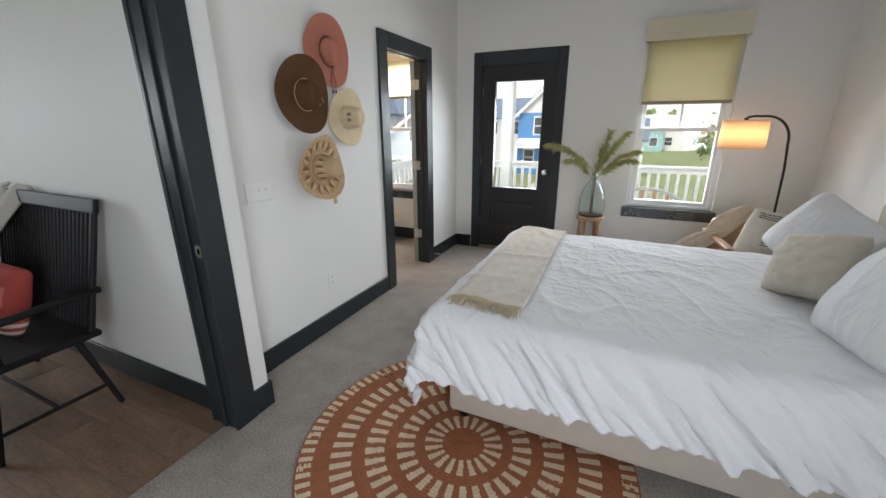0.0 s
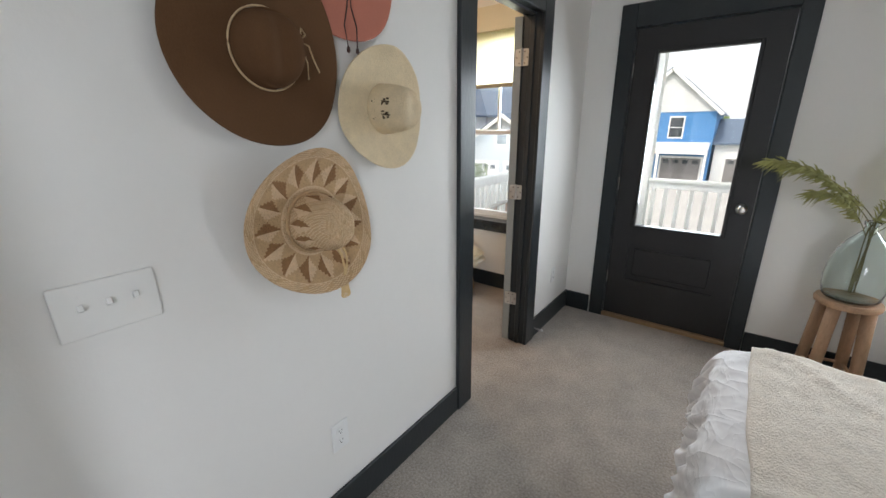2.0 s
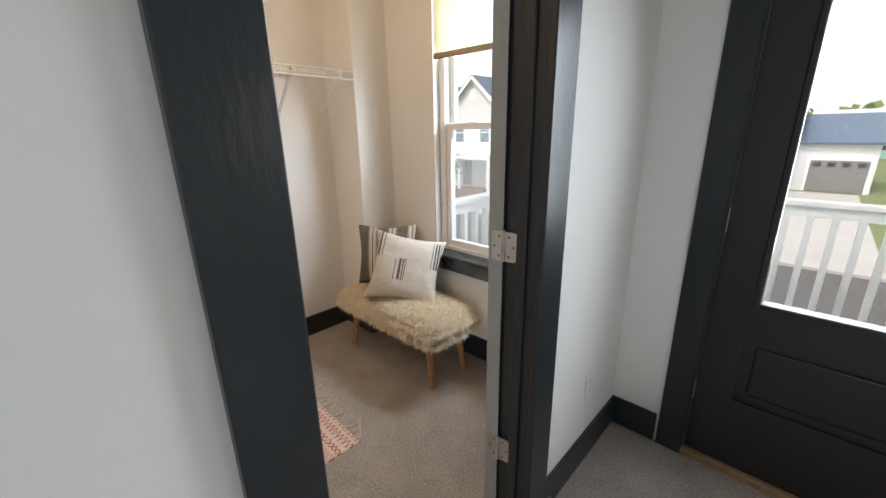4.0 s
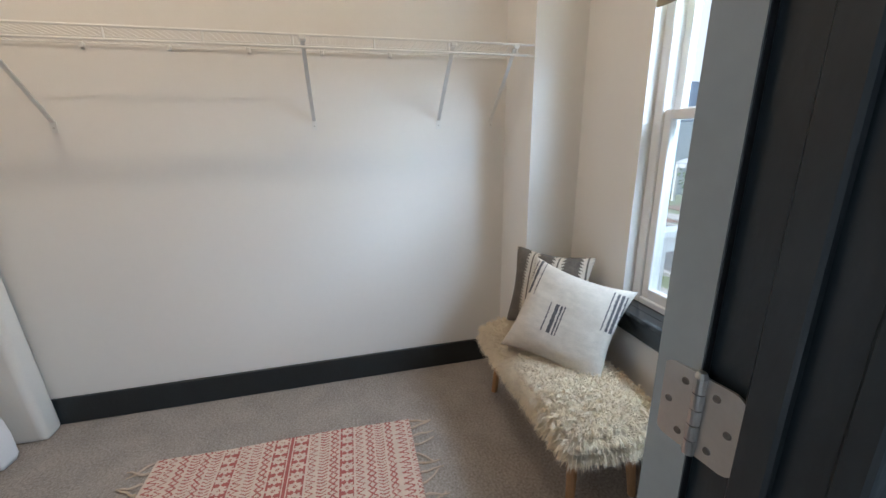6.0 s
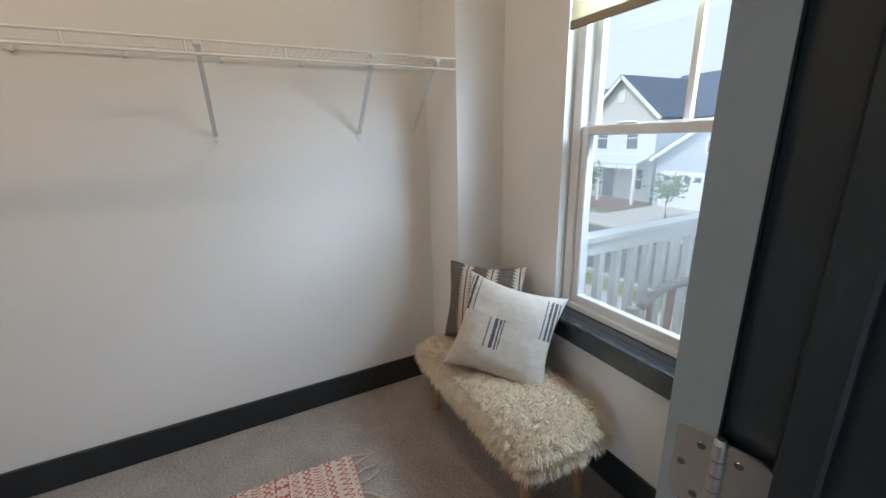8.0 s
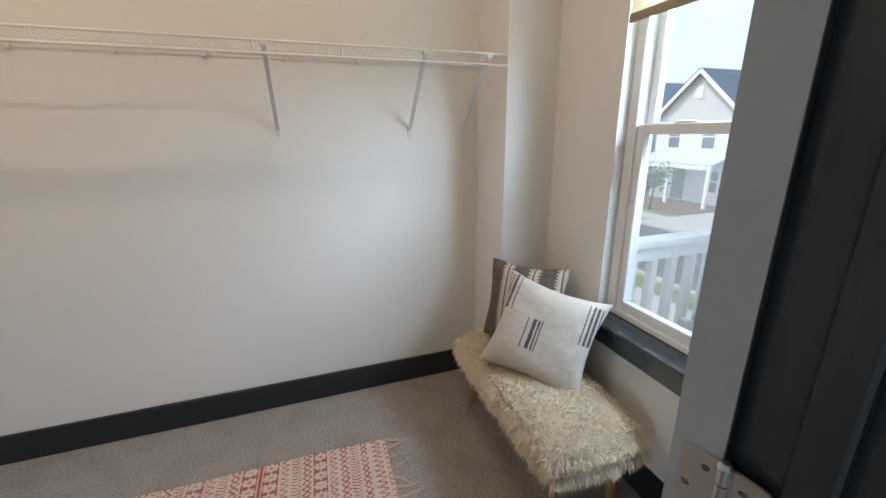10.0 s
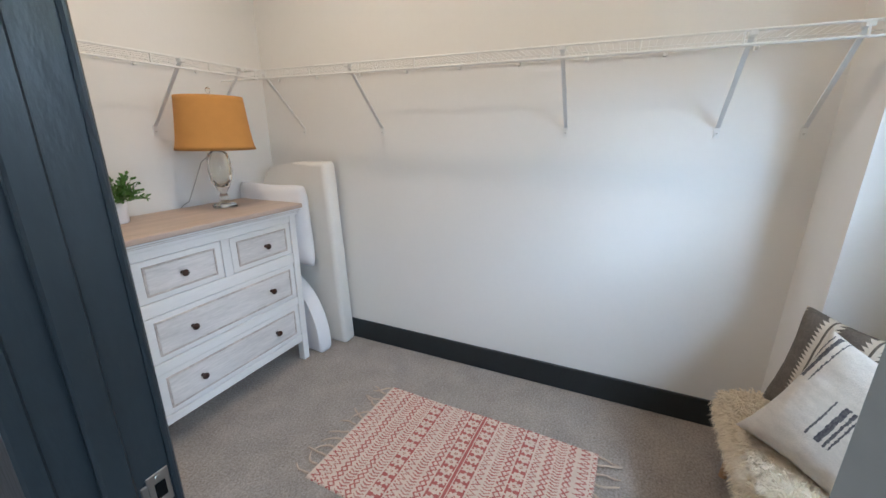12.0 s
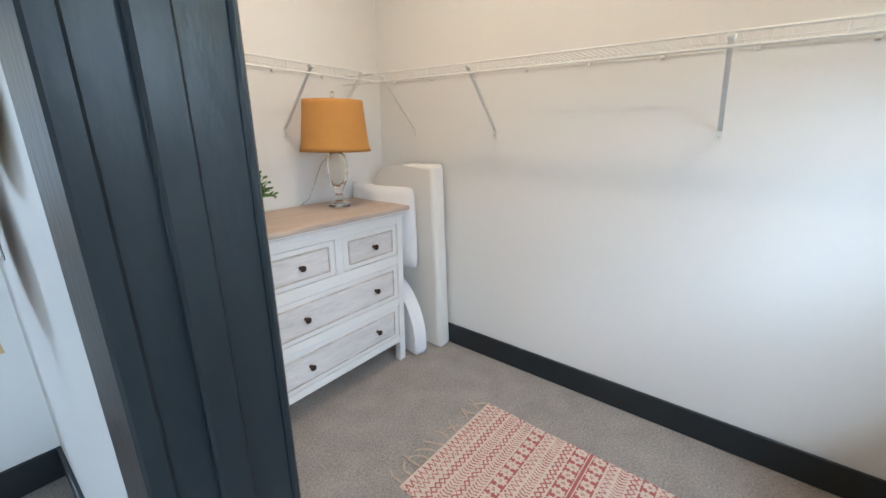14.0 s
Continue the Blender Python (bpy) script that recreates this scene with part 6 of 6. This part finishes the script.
def gable_house(label, m, w, d, eave, peak, wall, roof, windows=(), garages=(), porch=None, doors=(), gmat=GARAGE, overhang=0.35, front_gable=True, vent=False, gable=None):
    """A house whose front faces local -y, its middle at x = 0; roof ridge along y (front gable) or x."""
    th = thing("house", label, "house", m)
    bm = B()
    hw = w / 2
    if front_gable:
        prof = [(-hw, 0), (hw, 0), (hw, eave), (0, peak), (-hw, eave)]
        a = [bm.verts.new((x, 0, z)) for x, z in prof]
        b = [bm.verts.new((x, d, z)) for x, z in prof]
    else:
        prof = [(0, 0), (d, 0), (d, eave), (d / 2, peak), (0, eave)]
        a = [bm.verts.new((-hw, y, z)) for y, z in prof]
        b = [bm.verts.new((hw, y, z)) for y, z in prof]
    for k in range(5):
        bm.faces.new((a[k], a[(k + 1) % 5], b[(k + 1) % 5], b[k]))
    bm.faces.new(a[::-1]), bm.faces.new(b)
    part("wall", bm, wall, th)
    slope = (peak - eave) / (hw if front_gable else d / 2)
    t = 0.16
    for s in (-1, 1):
        bm = B()
        if front_gable:
            e = hw + overhang
            q = [(0, peak + t), (s * e, eave - slope * overhang + t), (s * e, eave - slope * overhang), (0, peak)]
            f0 = [bm.verts.new((x, -overhang, z + 0.02)) for x, z in q]
            f1 = [bm.verts.new((x, d + overhang, z + 0.02)) for x, z in q]
        else:
            e = d / 2 + overhang
            q = [(d / 2, peak + t), (d / 2 + s * e, eave - slope * overhang + t), (d / 2 + s * e, eave - slope * overhang), (d / 2, peak)]
            f0 = [bm.verts.new((-hw - overhang, y, z + 0.02)) for y, z in q]
            f1 = [bm.verts.new((hw + overhang, y, z + 0.02)) for y, z in q]
        for k in range(4):
            bm.faces.new((f0[k], f0[(k + 1) % 4], f1[(k + 1) % 4], f1[k]))
        bm.faces.new(f0[::-1]), bm.faces.new(f1)
        rf = part("roof", bm, roof, th)
        if front_gable:
            bm = B()
            L = math.hypot(e, slope * e)
            box(bm, 0, L, -overhang - 0.05, -overhang - 0.004, -0.05, 0.19, m=Matrix.Translation((0, 0, peak)) @ Matrix.Rotation(-math.atan2(-slope * e, s * e), 4, "Y"))
            part("bargeboard", bm, PORCHWHITE, rf)
    if gable:
        # boarded gable above the upper windows
        bm = B()
        tri = [(-hw + 0.02, eave), (hw - 0.02, eave), (0, peak - 0.02)]
        fa, fb = [[bm.verts.new((x, y, z)) for x, z in tri] for y in (-0.05, -0.004)]
        for k in range(3):
            bm.faces.new((fa[k], fa[(k + 1) % 3], fb[(k + 1) % 3], fb[k]))
        bm.faces.new(fa[::-1]), bm.faces.new(fb)
        part("gable", bm, gable, th, "white boarded gable")
    for x, z, ww, hh in windows:
        bm = B()
        for p, q, lo, hi in ((x - ww / 2 - 0.1, x - ww / 2, z - 0.1, z + hh + 0.12), (x + ww / 2, x + ww / 2 + 0.1, z - 0.1, z + hh + 0.12), (x - ww / 2, x + ww / 2, z + hh, z + hh + 0.12), (x - ww / 2, x + ww / 2, z - 0.1, z), (x - ww / 2, x + ww / 2, z + hh * 0.48, z + hh * 0.52)):
            box(bm, p, q, -0.06, 0.02, lo, hi)
        wd = part("window", bm, PORCHWHITE, th)
        bm = B()
        box(bm, x - ww / 2, x + ww / 2, -0.025, 0.01, z, z + hh)
        part("pane", bm, DARKPANE, wd)
    for x, ww in garages:
        bm = B()
        box(bm, x - ww / 2, x + ww / 2, -0.03, 0.02, 0.0, 2.2)
        gd = part("garage_door", bm, gmat, th)
        for k in range(4):
            bm = B()
            box(bm, x - ww / 2 + 0.05, x + ww / 2 - 0.05, -0.05, -0.03, 0.05 + 0.54 * k, 0.53 + 0.54 * k, 0.01, 1)
            part("panel", bm, gmat, gd)
        n = max(2, int(ww / 0.62))
        for k in range(n):
            bm = B()
            cx = x - ww / 2 + (k + 0.5) * ww / n
            box(bm, cx - 0.2, cx + 0.2, -0.065, -0.05, 1.76, 2.06)
            part("pane", bm, DARKPANE, gd)
        bm = B()
        for p, q, lo, hi in ((x - ww / 2 - 0.14, x - ww / 2, 0, 2.36), (x + ww / 2, x + ww / 2 + 0.14, 0, 2.36), (x - ww / 2, x + ww / 2, 2.2, 2.36)):
            box(bm, p, q, -0.07, 0.02, lo, hi)
        part("trim", bm, PORCHWHITE, gd)
    for x in doors:
        bm = B()
        box(bm, x - 0.48, x + 0.48, -0.04, 0.02, 0.15, 2.25)
        part("front_door", bm, GREYGARAGE, th)
    if porch:
        x0, x1, dep, z = porch
        bm = B()
        v = [bm.verts.new(c) for c in ((x0, 0, z + 0.55), (x1, 0, z + 0.55), (x1, -dep, z), (x0, -dep, z), (x0, 0, z + 0.43), (x1, 0, z + 0.43), (x1, -dep, z - 0.12), (x0, -dep, z - 0.12))]
        for f in ((0, 1, 2, 3), (7, 6, 5, 4), (0, 3, 7, 4), (1, 5, 6, 2), (3, 2, 6, 7), (0, 4, 5, 1)):
            bm.faces.new([v[i] for i in f])
        pr = part("porch_roof", bm, GREYROOF, th)
        bm = B()
        box(bm, x0, x1, -dep, -dep + 0.12, z - 0.36, z - 0.12)
        part("beam", bm, PORCHWHITE, pr)
        n = max(2, int((x1 - x0) / 2.4) + 1)
        for k in range(n):
            cx = x0 + 0.1 + (x1 - x0 - 0.2) * k / (n - 1)
            bm = B()
            box(bm, cx - 0.09, cx + 0.09, -dep, -dep + 0.18, 0, z - 0.36)
            part("post", bm, PORCHWHITE, pr)
        k = x0 + 0.3
        while k < x1:
            bm = B()
            box(bm, k - 0.04, k + 0.04, -dep - 0.12, -dep, z - 0.30, z - 0.14)
            part("rafter_end", bm, PORCHWHITE, pr)
            k += 0.6
    if vent:
        bm = B()
        box(bm, -0.3, 0.3, -0.05, 0.01, peak - 1.7, peak - 0.9)
        vt = part("gable_vent", bm, PORCHWHITE, th)
    return th


# across the street
gable_house("blue two-storey house with a white-trimmed gable and a porch", pose(-5.7, 42, GZ), 7.2, 10, 5.9, 9.2, BLUE, SHINGLE, [(-1.5, 3.9, 0.95, 1.55), (0.9, 3.9, 0.95, 1.55), (-2.4, 0.9, 0.9, 1.5)], [(1.6, 2.9)], (-3.5, 3.5, 1.3, 2.95), gmat=GREYGARAGE, gable=WHITESIDE)
gable_house("white house with a low slate roof and a dark garage", pose(0.2, 43, GZ), 4.2, 9, 3.4, 5.2, WHITESIDE, SHINGLE, [], [(0.3, 3.0)], gmat=GREYGARAGE, front_gable=False)
gable_house("pale two-storey house with a slate blue roof and a front porch", pose(-21.5, 30, GZ), 6.0, 10, 5.9, 8.6, WHITESIDE, SHINGLE, [(-1.4, 3.7, 0.9, 1.5), (1.2, 3.7, 0.9, 1.5), (1.9, 0.9, 0.8, 1.4)], [], (-3.0, 3.0, 1.8, 2.8), doors=(-0.6,), vent=True)
gable_house("white two-storey wing with a slate blue roof", pose(-17.6, 34, GZ), 9.0, 8, 5.9, 9.0, WHITESIDE, SHINGLE, [(-1.6, 3.8, 0.9, 1.4), (1.6, 3.8, 0.9, 1.4)], front_gable=False)
gable_house("pale grey garage wing with two white garage doors", pose(-14.4, 29.5, GZ), 7.0, 7, 3.3, 5.6, PALEBLUE, SHINGLE, [(0.0, 3.6, 0.8, 0.7)], [(-1.65, 2.6), (1.65, 2.6)], None, vent=False)
gable_house("pale house with a slate roof behind the garage", pose(-13.5, 52, GZ), 7.5, 9, 5.6, 8.0, WHITESIDE, SHINGLE, [(-1.5, 3.7, 0.9, 1.4), (1.5, 3.7, 0.9, 1.4)], front_gable=False)
gable_house("pale grey house further down the street", pose(-31, 30, GZ), 8, 10, 5.9, 9.0, PALEBLUE, SHINGLE, [(-1.8, 3.7, 0.9, 1.5), (1.8, 3.7, 0.9, 1.5)], [(1.4, 3.0)], (-4, 4, 1.6, 2.8))
for k, (x, y, wl, w) in enumerate(((12, 88, WHITESIDE, 13), (26, 92, TEAL, 10), (38, 90, WHITESIDE, 12), (52, 96, PALEBLUE, 11), (70, 92, WHITESIDE, 12), (2, 84, TEAL, 9))):
    gable_house("distant pale house beyond the lawn", pose(x, y, GZ), w, 8, 4.2, 6.3, wl, GREYROOF, [(-w / 3, 1.0, 1.2, 1.4), (0, 1.0, 1.2, 1.4), (w / 3, 1.0, 1.2, 1.4)], front_gable=False)

TRUNK = mat("tree_bark", (0.13, 0.09, 0.06), 0.9, vary=0.25, scale=6, fine=40)
FOLIAGE = mat("tree_foliage", (0.12, 0.18, 0.05), 0.8, vary=0.35, scale=1.5, fine=12)


def tree(m, h, spread, seed, label, n=520, leaf=0.11):
    th = thing("tree", label, "tree", m)
    rnd = random.Random(seed)
    bm = B()
    tube(bm, [(0, 0, 0), (0.03 * h * rnd.uniform(-1, 1), 0, h * 0.35), (0.04 * h * rnd.uniform(-1, 1), 0.02 * h, h * 0.7)], 0.022 * h, 7, 0.010 * h)
    tips = []
    for k in range(9):
        a = k * 2.4
        z = h * rnd.uniform(0.35, 0.68)
        p = Vector((0, 0, z))
        e = Vector((math.cos(a) * spread * rnd.uniform(0.5, 0.95), math.sin(a) * spread * rnd.uniform(0.5, 0.95), z + h * rnd.uniform(0.1, 0.3)))
        tube(bm, [p, p.lerp(e, 0.5) + Vector((0, 0, 0.03 * h)), e], 0.009 * h, 5, 0.003 * h)
        tips += [p.lerp(e, 0.6), e]
    part("trunk", bm, TRUNK, th, smooth=True)
    vs, fs = [], []
    for k in range(n):
        c = rnd.choice(tips) + Vector((rnd.gauss(0, 1), rnd.gauss(0, 1), rnd.gauss(0, 0.8))) * spread * 0.24
        d = Vector((rnd.uniform(-1, 1), rnd.uniform(-1, 1), rnd.uniform(-1, 1))).normalized()
        w = d.cross(Vector((rnd.uniform(-1, 1), 1, rnd.uniform(-1, 1)))).normalized()
        s = leaf * rnd.uniform(0.6, 1.4)
        i = len(vs)
        vs += [c, c + d * s + w * s * 0.6, c + d * 2 * s, c + d * s - w * s * 0.6]
        fs += [(i, i + 1, i + 2, i + 3)]
    me = bpy.data.meshes.new("crown")
    me.from_pydata([tuple(v) for v in vs], [], fs)
    me.materials.append(FOLIAGE)
    o = new("crown", me)
    o.parent = th
    tagged(o, kind="stuff")
    return th


tree(pose(-14.6, 26.0, GZ), 2.6, 0.95, 1, "young green tree in the mulch bed", 420, 0.10)
tree(pose(-20.0, 25.4, GZ), 3.0, 0.9, 2, "young green tree beside the path", 420, 0.10)
tree(pose(9.5, 52, GZ), 4.6, 1.9, 3, "light green tree on the lawn", 700, 0.2)
tree(pose(-9.0, 27, GZ), 2.0, 0.9, 6, "low green shrub by the garage", 360, 0.10)
bm = B()
rnd = random.Random(7)
vs, fs = [], []
for k in range(3000):
    x = rnd.uniform(-220, 260)
    z = GZ + rnd.uniform(0, 1) * (8 + 3 * fold(x * 0.05, 0))
    y = 150 + rnd.uniform(0, 16)
    s = rnd.uniform(0.7, 1.7)
    i = len(vs)
    a = rnd.uniform(0, 3.14)
    d, u = Vector((math.cos(a), 0.3, math.sin(a))) * s, Vector((-math.sin(a), 0.3, math.cos(a))) * s
    c = Vector((x, y, z))
    vs += [c - d, c - u, c + d, c + u]
    fs += [(i, i + 1, i + 2, i + 3)]
bm.free()
me = bpy.data.meshes.new("far_woods")
me.from_pydata([tuple(v) for v in vs], [], fs)
me.materials.append(FOLIAGE)
tagged(new("far_woods", me), "low belt of far woods on the horizon", "woods", kind="stuff")

# ================================================================ hall floor boards
bm = B()
box(bm, 0, 1.22, 0, 0.178, -0.010, 0)
me = mesh_of("plank", bm, PLANK)
hall = bpy.data.objects["floor_hall"]
y, row = -0.49, 0
while y < 2.5:
    x = -4.30 + (row * 0.47) % 1.22 - 1.22
    while x < -0.72:
        x0, x1 = max(x, -4.30), min(x + 1.22, -0.722)
        wy = min(0.178, 2.518 - y)
        if x1 - x0 > 0.03 and wy > 0.02:
            o = new("plank", me)
            o.parent = hall
            o.matrix_basis = Matrix.Translation((x0, y, 0)) @ Matrix.Diagonal(((x1 - x0 - 0.0012) / 1.22, (wy + 0.0008) / 0.178, 1, 1))
        x += 1.22
    y += 0.18
    row += 1
